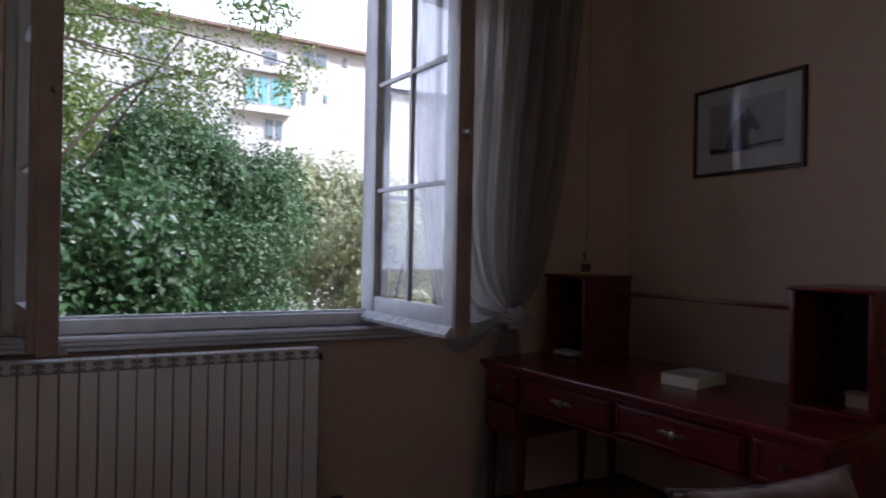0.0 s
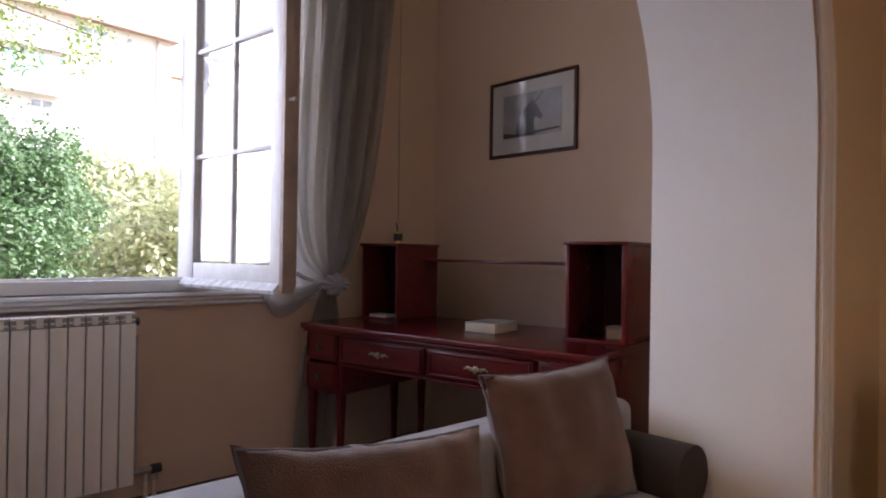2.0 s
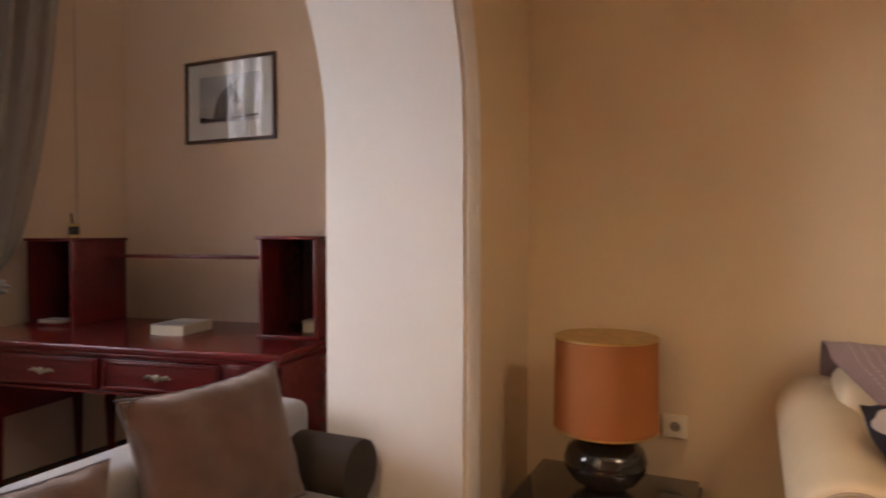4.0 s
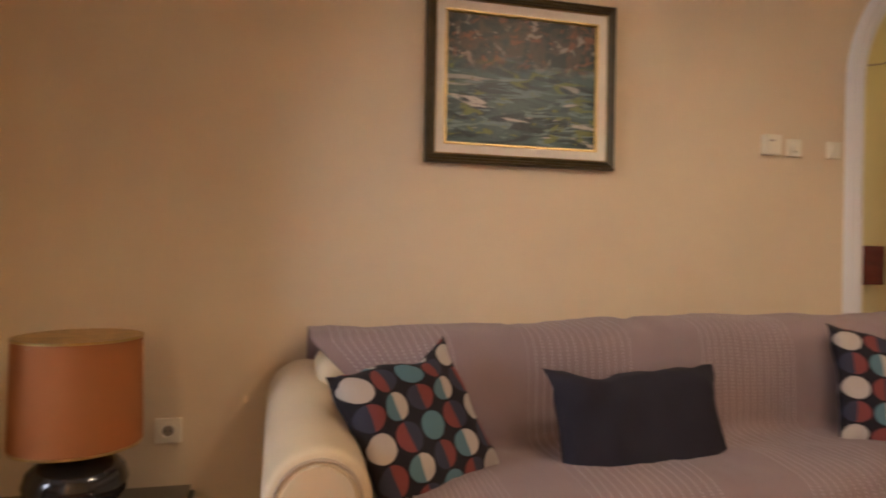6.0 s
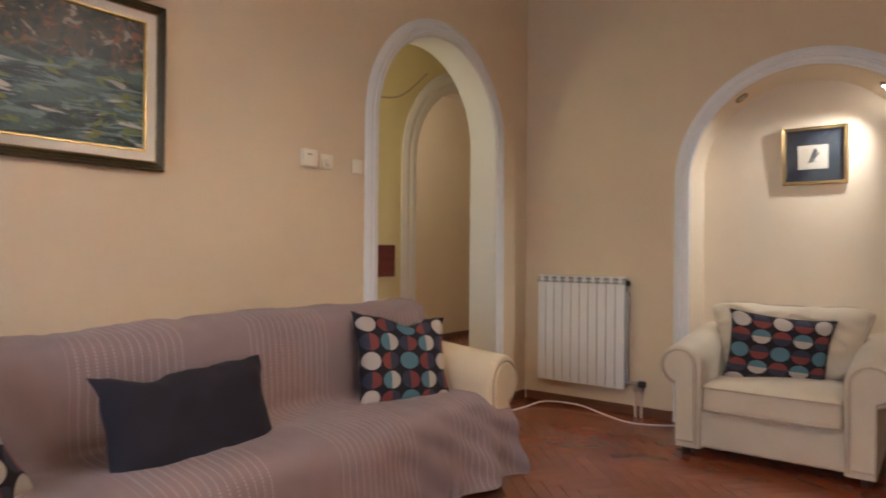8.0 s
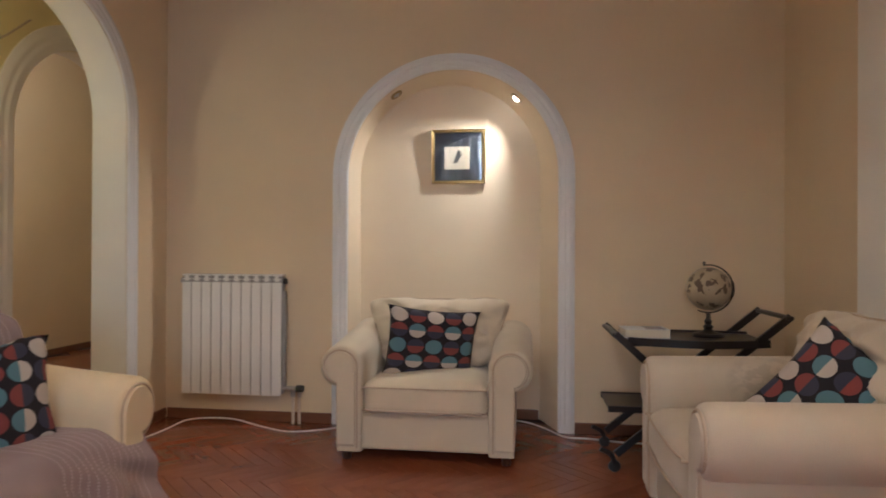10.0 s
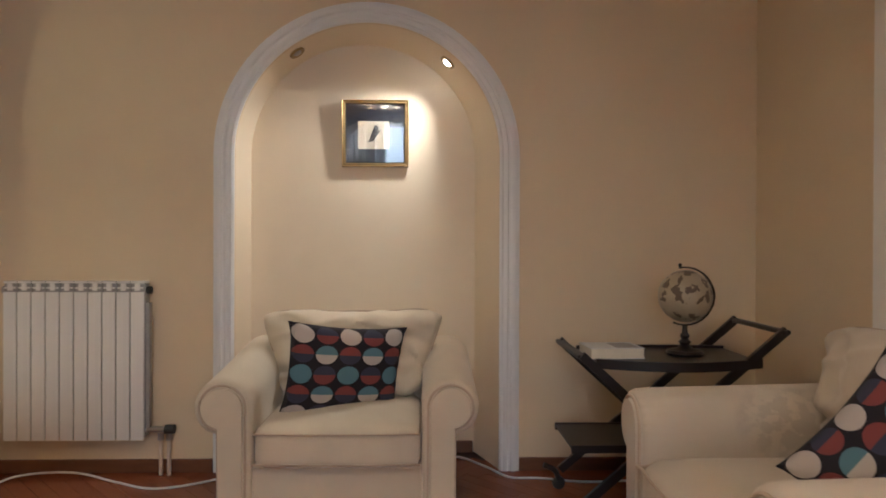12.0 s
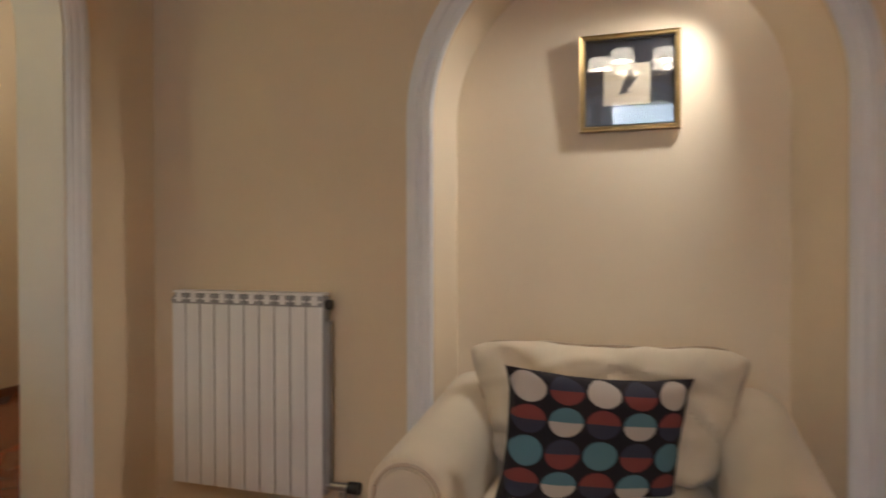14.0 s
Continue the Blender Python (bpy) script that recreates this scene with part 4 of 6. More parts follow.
# small framed print in the niche, behind glass
tiny = thing("framed_print", pose(5.188, 0.828, 1.972, 0, 0, -90) @ pose(0, 0, 0, 2.2, 0, 0), "small print in a dull gold frame hung in the niche", "picture")
frame_bars(0.36, 0.36, [(0, 0), (0, 0.012), (0.006, 0.020), (0.016, 0.018), (0.022, 0.024), (0.026, 0.012), (0.026, 0)], OLDGOLD, tiny, "frame_moulding", "dull gold frame")
frame_bars(0.352, 0.352, [(0, 0), (0, 0.014), (0.006, 0.014), (0.006, 0)], BLACKHOLE, tiny, "inner_edge", "black inner edge")
sheet(0.36, 0.36, -0.004, mat("dark_blue_mount", (0.012, 0.016, 0.026), 0.5, 0.15, 8, 0.02), tiny, "mount", "dark mount")
sheet(0.19, 0.17, -0.007, mat("old_print_paper", (0.62, 0.55, 0.42), 0.7, 0.08, 14, 0.02), tiny, "print", "cream paper with a small drawing", -0.01, -0.01)
for a, b, c, d in ((-0.03, -0.05, 0.008, 0.05), (-0.012, -0.045, 0.018, 0.04), (-0.045, -0.05, 0.012, -0.042), (-0.005, -0.03, 0.03, 0.02), (-0.02, -0.02, 0.0, 0.03)):
    flat_shape([(a - 0.01, b), (a + 0.004, b), (c + 0.004, d), (c - 0.01, d)], -0.0095, PRINTDARK, tiny, "print_stroke")
MIRRORGLASS = bpy.data.materials.new("picture_glass_reflecting")
MIRRORGLASS.use_nodes = True
_g = MIRRORGLASS.node_tree
_mix, _tr, _gl = _g.nodes.new("ShaderNodeMixShader"), _g.nodes.new("ShaderNodeBsdfTransparent"), _g.nodes.new("ShaderNodeBsdfGlossy")
_gl.inputs["Roughness"].default_value = 0.01
_mix.inputs[0].default_value = 0.08
_g.links.new(_tr.outputs[0], _mix.inputs[1])
_g.links.new(_gl.outputs[0], _mix.inputs[2])
_g.links.new(_mix.outputs[0], _g.nodes["Material Output"].inputs[0])
g2 = sheet(0.352, 0.352, -0.011, MIRRORGLASS, tiny, "picture_glass", "reflecting glass")
g2.visible_shadow = False


# ---- upholstery ----
def roll_outline(w, top, flare, base=0.06):
    """Cross-section (side, up) of a rolled arm: straight inside at side 0, scroll leaning outwards."""
    r = w * 0.5 + flare * 0.5
    cz, cx = top - r, w * 0.5 + flare * 0.5
    pts = [(0.0, base), (0.0, cz)]
    for i in range(61):
        a = math.pi - (math.pi * 1.32) * i / 60
        pts.append((cx + r * math.cos(a), cz + r * math.sin(a)))
    pts += [(w * 0.92, cz - r * 0.95), (w * 0.90, base)]
    return pts, (cx, cz, r)


def arm(side, x_in, y_front, y_back, top, w, flare, material, parent, label="", rise=0.085):
    """A rolled arm running back along y; side is the way it leans (1 or -1), x_in its inner face."""
    pts, (cx, cz, r) = roll_outline(w, top, flare)
    bm = bmesh.new()
    rings = []
    for k, (y, shrink) in enumerate(((y_front, 0.86), (y_front + 0.006, 0.93), (y_front + 0.020, 0.98), (y_front + 0.05, 1.0), (y_front + 0.4 * (y_back - y_front), 1.0), (y_front + 0.7 * (y_back - y_front), 1.0), (y_back, 1.0))):
        drop = rise * max(0, (k - 3) / 3)
        ring = []
        for i, (px, pz) in enumerate(pts):
            tuck = shrink - ((0.0, 0.022, 0.016, 0.006) + (0.0,) * 3)[k] * (i % 4 == 0) * (0.5 + noise.noise(Vector((i * 0.7, x_in, 0))))
            sx = cx + (px - cx) * tuck
            sz = cz + (pz - cz) * tuck if pz > 0.08 else pz
            ring.append(bm.verts.new((x_in + side * sx, y, sz + (drop if pz > 0.2 else 0))))
        rings.append(ring)
    n = len(pts)
    for p, q in zip(rings, rings[1:]):
        for k in range(n):
            bm.faces.new((p[k], p[(k + 1) % n], q[(k + 1) % n], q[k]))
    bm.faces.new(rings[0])
    bm.faces.new(rings[-1])
    body = part("arm", bm, material, parent, label)
    # raised front facing with a scroll outline
    bm = bmesh.new()
    f, g = [], []
    for px, pz in pts:
        sx = cx + (px - cx) * 0.72
        sz = cz + (pz - cz) * 0.72 if pz > 0.12 else pz + 0.02
        f.append(bm.verts.new((x_in + side * sx, y_front + 0.01, sz)))
        g.append(bm.verts.new((x_in + side * (cx + (sx - cx) * 0.93), y_front - 0.012, sz - (sz - cz) * 0.05)))
    bm.faces.new(list(reversed(g)))
    for k in range(n):
        bm.faces.new((f[k], f[(k + 1) % n], g[(k + 1) % n], g[k]))
    part("arm_facing", bm, material, body)
    line = [(x_in + side * (cx + (px - cx) * 0.78), y_front - 0.002, cz + (pz - cz) * 0.78 if pz > 0.12 else pz + 0.02) for px, pz in pts]
    part("piping", tube(line, 0.006, 6), CREAMPIPE, body)
    return body


def puffed(lo, hi, r, crown, material, parent, name, label="", n=14):
    """A seat cushion: a rounded block whose top swells by crown, with a piped edge."""
    bm = bmesh.new()
    sx, sy, sz = (hi[i] - lo[i] for i in range(3))
    box(bm, lo, hi)
    bmesh.ops.subdivide_edges(bm, edges=bm.edges[:], cuts=n, use_grid_fill=True)
    cx, cy, cz = (0.5 * (lo[i] + hi[i]) for i in range(3))
    for v in bm.verts:
        a, b, c = (v.co.x - cx) / (sx / 2), (v.co.y - cy) / (sy / 2), (v.co.z - cz) / (sz / 2)
        inner = Vector((max(-sx / 2 + r, min(sx / 2 - r, v.co.x - cx)), max(-sy / 2 + r, min(sy / 2 - r, v.co.y - cy)), max(-sz / 2 + r, min(sz / 2 - r, v.co.z - cz))))
        d = v.co - Vector((cx, cy, cz)) - inner
        if d.length > 1e-6:
            v.co = Vector((cx, cy, cz)) + inner + d.normalized() * min(d.length, r)
        if c > 0:
            v.co.z += crown * max(0, 1 - a * a) ** 0.6 * max(0, 1 - b * b) ** 0.6
        v.co.y -= 0.012 * (1 - a * a) * max(0, -b) ** 4
        v.co += 0.004 * noise.noise_vector(v.co * 7)
    body = part(name, bm, material, parent, label)
    for z in (hi[2] - r * 0.55, lo[2] + r * 0.55):
        line = [(lo[0] + 0.012, hi[1] - r, z), (lo[0] + 0.004, lo[1] + r, z), (lo[0] + r, lo[1] - 0.002, z), (cx, lo[1] - 0.014, z), (hi[0] - r, lo[1] - 0.002, z), (hi[0] - 0.004, lo[1] + r, z), (hi[0] - 0.012, hi[1] - r, z)]
        part("piping", tube(smooth_path(line, 5), 0.005, 6), CREAMPIPE, body)
    return body


def armchair(m, label, CREAMFAB=CREAMFAB, rise=0.085):
    """Rolled-arm armchair, 1.2 wide, facing -y, its origin on the floor under its middle front."""
    c = thing("armchair", m, label, "armchair", "cream armchairs")
    inner = 0.375
    part("seat_base", boxed((-inner - 0.01, 0.02, 0.07), (inner + 0.01, 0.80, 0.30), 0.02, 3), CREAMFAB, c)
    puffed((-inner + 0.004, -0.012, 0.285), (inner - 0.004, 0.66, 0.475), 0.05, 0.035, CREAMFAB, c, "seat_cushion")
    part("backrest", boxed((-inner - 0.10, 0.62, 0.07), (inner + 0.10, 0.84, 0.76), 0.06, 4), CREAMFAB, c)
    for s in (-1, 1):
        arm(s, s * inner, 0.0, 0.80, 0.69, 0.17, 0.09, CREAMFAB, c, rise=rise)
    bm = pillow(0.98, 0.50, 0.22, 40, 0.055, 3.0, 0.03)
    for v in bm.verts:
        k = max(0.0, v.co.z / 0.25)
        corner = (abs(v.co.x) / 0.49 * abs(v.co.z) / 0.25) ** 5
        v.co.x, v.co.z = v.co.x * (1 - 0.10 * corner), v.co.z * (1 - 0.22 * corner)
        v.co.x *= 1.0 + 0.05 * k - 0.24 * max(0, 0.25 - v.co.z) / 0.5
        v.co.z -= 0.030 * (1 - (v.co.x / 0.49) ** 2) * max(0, k) + 0.012 * noise.noise(Vector((v.co.x * 6, 1, v.co.z * 5)))
        v.co.y += 0.020 * noise.noise(Vector((v.co.x * 7, v.co.z * 7, 2))) + 0.010 * noise.noise(Vector((v.co.x * 16 + v.co.z * 9, v.co.z * 5, 6)))
        v.co.y -= 0.012 * math.exp(-((v.co.z - 0.17 + 0.25 * abs(v.co.x) + 0.03 * noise.noise(Vector((v.co.x * 5, 0, 0)))) / 0.016) ** 2) * (v.co.y < 0)
        v.co.y += 0.026 * math.exp(-((v.co.z - 0.11 + 0.55 * abs(v.co.x - 0.05) - 0.05 * math.sin(v.co.x * 9)) / 0.018) ** 2) * (v.co.y < 0)
    bmesh.ops.transform(bm, matrix=pose(0, 0.59, 0.715, -13, 0, 0), verts=bm.verts)
    back = part("back_cushion", bm, CREAMFAB, c, "loose rumpled back cushion")
    bm = seam(0.98, 0.50, 0.03, 0.006)
    for v in bm.verts:
        k = max(0.0, v.co.z / 0.25)
        corner = (abs(v.co.x) / 0.49 * abs(v.co.z) / 0.25) ** 5
        v.co.x, v.co.z = v.co.x * (1 - 0.10 * corner), v.co.z * (1 - 0.22 * corner)
        v.co.x *= 1.0 + 0.05 * k - 0.24 * max(0, 0.25 - v.co.z) / 0.5
        v.co.z -= 0.030 * (1 - (v.co.x / 0.49) ** 2) * k + 0.012 * noise.noise(Vector((v.co.x * 6, 1, v.co.z * 5)))
    bmesh.ops.transform(bm, matrix=pose(0, 0.59, 0.715, -13, 0, 0), verts=bm.verts)
    part("piping", bm, CREAMPIPE, back)
    for x in (-0.48, 0.48):
        for y in (0.06, 0.74):
            part("foot", lathe([(0.022, 0), (0.026, 0.01), (0.030, 0.075)], 12), DARKBROWNFRAME, c, "dark wooden foot").location = (x, y, 0)
    return c


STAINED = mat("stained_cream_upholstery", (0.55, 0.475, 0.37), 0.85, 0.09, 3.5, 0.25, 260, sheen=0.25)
_N = Nodes(STAINED)
_tc = next(x for x in _N.n if x.type == "TEX_COORD")
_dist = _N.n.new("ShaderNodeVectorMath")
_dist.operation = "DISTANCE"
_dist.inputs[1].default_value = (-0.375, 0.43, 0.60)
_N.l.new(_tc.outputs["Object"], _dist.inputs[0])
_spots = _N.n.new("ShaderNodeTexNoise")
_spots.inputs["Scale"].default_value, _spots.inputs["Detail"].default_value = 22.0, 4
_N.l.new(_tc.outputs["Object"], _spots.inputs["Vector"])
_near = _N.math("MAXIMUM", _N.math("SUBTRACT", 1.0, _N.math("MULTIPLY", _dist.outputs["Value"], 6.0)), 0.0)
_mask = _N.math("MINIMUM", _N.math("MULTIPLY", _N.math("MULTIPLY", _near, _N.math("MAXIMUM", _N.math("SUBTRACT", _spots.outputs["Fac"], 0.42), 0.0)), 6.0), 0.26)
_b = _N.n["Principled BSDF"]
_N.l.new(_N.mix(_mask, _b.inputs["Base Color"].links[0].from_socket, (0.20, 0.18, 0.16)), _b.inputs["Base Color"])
chair1 = armchair(pose(4.06, 0.905, 0, 0, 0, -90), "cream upholstered rolled-arm armchair in front of the niche")
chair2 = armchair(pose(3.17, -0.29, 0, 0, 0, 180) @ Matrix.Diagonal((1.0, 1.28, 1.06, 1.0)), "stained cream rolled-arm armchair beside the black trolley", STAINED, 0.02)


def cushion(m, w, h, t, material, label, seed=0.0, group="scatter cushions", piped=None, chop=0.0, at=0.0):
    c = thing("scatter_cushion", m, label, "cushion", group)
    bm = pillow(w, h, t, 34, 0.030, seed, 0.10)
    for v in bm.verts:
        k = max(0.0, 2 * v.co.z / h)
        v.co.z -= chop * math.exp(-((v.co.x - at) / 0.09) ** 2) * k * k
    cover = part("cushion_cover", bm, material, c)
    if piped:
        part("seam", seam(w, h, 0.10, 0.004), piped, cover)
    return c


cushion(pose(4.405, 0.915, 0.655, 0, 0, -90) @ pose(0, 0, 0, -28, 97, 0), 0.48, 0.63, 0.16, DOTS, "dark cushion with multicoloured half-tone dots on the armchair", 1.0)
cushion(pose(2.95, -0.86, 0.675, 0, 0, 222) @ pose(0, 0, 0, -26, 32, 0), 0.50, 0.50, 0.15, DOTS, "dark cushion with multicoloured dots tipped on its corner", 2.0)

# sofa under the painting
SX0, SX1 = 0.0, 3.10
sofa = thing("sofa", pose(0, 0, 0), "long cream rolled-arm sofa under a mauve throw", "sofa")
part("seat_base", boxed((0.28, 2.06, 0.08), (2.82, 2.90, 0.34), 0.02, 3), LEATHER, sofa)
for x0, x1 in ((0.29, 1.55), (1.55, 2.81)):
    puffed((x0, 2.03, 0.30), (x1, 2.72, 0.455), 0.05, 0.02, LEATHER, sofa, "seat_cushion")
for x0, x1, hh in ((0.15, 1.50, 0.84), (1.50, 2.90, 0.87)):
    bm = boxed((x0, 2.62, 0.35), (x1, 2.925, hh), 0.07, 4)
    part("back_cushion", bm, LEATHER, sofa)
part("backrest", boxed((0.10, 2.80, 0.08), (3.0, 2.945, 0.78), 0.04, 3), LEATHER, sofa)
arm(-1, 0.27, 2.00, 2.93, 0.70, 0.20, 0.10, LEATHER, sofa, "smooth cream rolled arm")
arm(1, 2.80, 2.00, 2.93, 0.70, 0.20, 0.10, LEATHER, sofa, "smooth cream rolled arm")
for x in (0.2, 2.9):
    for y in (2.08, 2.88):
        part("foot", lathe([(0.025, 0), (0.028, 0.01), (0.034, 0.085)], 12), DARKBROWNFRAME, sofa).location = (x, y, 0)

throw = thing("sofa_throw", pose(0, 0, 0), "mauve cotton throw with white stitched bands draped over the sofa", "throw")
bm = bmesh.new()
uv = bm.loops.layers.uv.new("uv")
prof = smooth_path([(2.955, 0.66, 0), (2.965, 0.80, 0), (2.93, 0.905, 0), (2.78, 0.925, 0), (2.63, 0.89, 0), (2.585, 0.78, 0), (2.575, 0.60, 0), (2.55, 0.508, 0), (2.42, 0.502, 0), (2.2, 0.508, 0), (2.06, 0.492, 0), (1.995, 0.43, 0), (1.985, 0.28, 0), (1.975, 0.09, 0)], 6)
run = [0.0]
for a, b in zip(prof, prof[1:]):
    run.append(run[-1] + (b - a).length)
NX = 150
grid = []
for i in range(NX + 1):
    x = 0.13 + (2.99 - 0.13) * i / NX
    col = []
    for j, p in enumerate(prof):
        y, z = p.x, p.y
        hump = 0.035 * math.exp(-((x - 1.55) / 0.30) ** 2) if x < 1.55 else 0.035
        dip = -0.018 * math.exp(-((x - 1.52) / 0.06) ** 2)
        k = min(1.0, max(0.0, (z - 0.55) / 0.35))
        z += (hump + dip) * k
        low = max(0.0, (0.44 - z) / 0.35)
        y -= low * (0.018 + (0.055 if x > 2.35 else 0.028) * (0.5 + 0.5 * math.sin(x * 17 + 2 * noise.noise(Vector((x * 3, 0, 0)))))) * (1.6 if x > 2.4 else 0.8)
        if x > 2.80 and y < 2.55:
            z -= 0.02 * (x - 2.80) / 0.19
        if x > 1.9 and z < 0.52:
            y -= 0.012 * (1 + math.sin((x + 1.5 * z) * 24 + 2 * noise.noise(Vector((x * 2, z * 3, 5))))) * min(1.0, (x - 1.9) / 0.4) * min(1.0, (0.52 - z) / 0.15)
        w = 0.013 * noise.noise(Vector((x * 4, y * 6, z * 6))) + 0.004 * noise.noise(Vector((x * 22, y * 9, z * 9)))
        z += w * (1 if z > 0.4 else 0)
        y += w
        xx = x
        if y < 2.9 and x < 0.75:
            xx += (0.75 - x) * 0.45 * min(1.0, max(0.0, (0.90 - z) / 0.28))
        col.append(bm.verts.new((xx, y, z)))
    grid.append(col)
hems = [[tuple(col[0].co) for col in grid[::3]], [tuple(col[-1].co) for col in grid[::3]], [tuple(v.co) for v in grid[0]], [tuple(v.co) for v in grid[-1]]]
for i in range(NX):
    for j in range(len(prof) - 1):
        f = bm.faces.new((grid[i][j], grid[i + 1][j], grid[i + 1][j + 1], grid[i][j + 1]))
        for loop, (a, b) in zip(f.loops, ((i, j), (i + 1, j), (i + 1, j + 1), (i, j + 1))):
            loop[uv].uv = (2.86 * a / NX, run[b])
shell(bm, 0.004)
part("throw_cloth", bm, THROW, throw)
for line in hems:
    part("hem", tube([Vector(p) for p in line], 0.004, 5), THROW, throw)

cushion(pose(0.46, 2.31, 0.655, 0, 0, 0) @ pose(0, 0, 0, -26, -10, 32), 0.52, 0.52, 0.15, DOTS, "dark cushion with multicoloured dots leaning on the sofa arm", 5.0, chop=0.05, at=0.10)
cushion(pose(1.31, 2.36, 0.605, 0, 0, 0) @ pose(0, 0, 0, -20, 1, 6), 0.76, 0.44, 0.16, DARKCUSH, "plain charcoal rectangular cushion on the sofa", 6.0, chop=0.035, at=-0.16)
cushion(pose(2.535, 2.38, 0.675, 0, 0, 0) @ pose(0, 0, 0, -20, 5, -20), 0.56, 0.52, 0.15, DOTS, "dark cushion with multicoloured dots against the sofa arm", 7.0, chop=0.055, at=0.03)

# daybed in the wide arch
day = thing("daybed", pose(0, 0, 0), "light grey sofa standing in the wide arch", "sofa")
part("seat_base", boxed((-1.70, -0.10, 0.08), (-1.16, 1.98, 0.30), 0.03, 3), GREYFAB, day)
part("seat_cushion", boxed((-1.64, -0.09, 0.30), (-1.14, 1.97, 0.42), 0.05, 4), GREYFAB, day)
part("backrest", boxed((-1.88, -0.12, 0.08), (-1.66, 2.14, 0.69), 0.06, 4), GREYFAB, day)
bm = tube([(-1.74, 2.06, 0.47), (-1.39, 2.06, 0.47)], 0.115, 20)
part("arm_roll", bm, SHADOWARM, day, "brown rolled arm, darkened for the shadow on the jamb")
part("arm_panel", boxed((-1.74, 1.98, 0.08), (-1.40, 2.14, 0.49), 0.03, 3), SHADOWARM, day)
cushion(pose(-1.57, 0.84, 0.575, 0, 0, 90) @ pose(0, 0, 0, -16, 6, 0), 0.74, 0.44, 0.17, BROWNVELVET, "long brown chenille cushion leaning on the grey sofa", 9.0, piped=GREYCUSH)
cushion(pose(-1.60, 1.59, 0.655, 0, 0, 82) @ pose(0, 0, 0, -17, -1, 0), 0.58, 0.46, 0.17, BROWNVELVET, "square brown chenille cushion leaning on the grey sofa", 10.0, piped=GREYCUSH)
cushion(pose(-1.55, 0.12, 0.53, 0, 0, 90) @ pose(0, 0, 0, -22, 8, 0), 0.50, 0.40, 0.15, GREYCUSH, "grey cushion slumped on the grey sofa", 11.0)


# ---- living room: lamp and side table ----
table = thing("side_table", pose(-0.615, 2.50, 0), "low black side table with a smoked glass top in the corner", "side table")
SMOKED = mat("smoked_glass_top", (0.035, 0.032, 0.030), 0.08, 0.1, 6, 0.0, coat=0.5)
part("tabletop", boxed((-0.32, -0.30, 0.322), (0.32, 0.32, 0.345), 0.008, 3), SMOKED, table, "dark glossy top")
part("table_rim", boxed((-0.33, -0.31, 0.295), (0.33, 0.33, 0.321), 0.006), BLACKWOOD, table)
for x in (-0.31, 0.26):
    for y in (-0.29, 0.26):
        part("leg", boxed((x, y, 0), (x + 0.05, y + 0.05, 0.296), 0.008, 3), BLACKWOOD, table)
part("lower_shelf", boxed((-0.29, -0.27, 0.10), (0.29, 0.29, 0.118), 0.004), BLACKWOOD, table)

lamp = thing("table_lamp", pose(-0.625, 2.60, 0.346), "table lamp with an amber drum shade and black ceramic base", "table lamp")
part("base", lathe([(0.055, 0), (0.075, 0.003), (0.080, 0.012), (0.120, 0.035), (0.150, 0.075), (0.158, 0.115), (0.145, 0.155), (0.108, 0.190), (0.060, 0.212), (0.032, 0.222), (0.030, 0.235)], 48), CERAMIC, lamp, "round black glazed base")
part("neck", lathe([(0.016, 0.235), (0.018, 0.24), (0.012, 0.26), (0.012, 0.40)], 14), BRASS, lamp, "brass neck")
bm = lathe([(0.196, 0.235), (0.1975, 0.2355), (0.1915, 0.585), (0.190, 0.585), (0.1945, 0.237)], 64)
bmesh.ops.delete(bm, geom=[f for f in bm.faces if len(f.verts) > 4], context="FACES")
shade = part("shade", bm, SHADEFAB, lamp, "amber cloth drum shade")
for z, r in ((0.233, 0.1975), (0.580, 0.1925)):
    part("shade_rim", lathe([(r - 0.004, z), (r + 0.0015, z), (r + 0.0015, z + 0.008), (r - 0.004, z + 0.008)], 64), GOLD, shade, "thin gilt rim")
for k in range(3):
    a = 2 * math.pi * k / 3
    part("shade_spoke", tube([(0, 0, 0.40), (0.194 * math.cos(a), 0.194 * math.sin(a), 0.57)], 0.002, 5), BRASS, shade)
remote = thing("remote_control", pose(-0.38, 2.33, 0.346, 0, 0, 12), "small dark remote control on the side table", "remote control")
part("remote_body", boxed((-0.022, -0.07, 0), (0.022, 0.07, 0.014), 0.004), BLACKHOLE, remote)
part("key_panel", boxed((-0.015, -0.055, 0.014), (0.015, 0.05, 0.0155)), STEEL, remote)


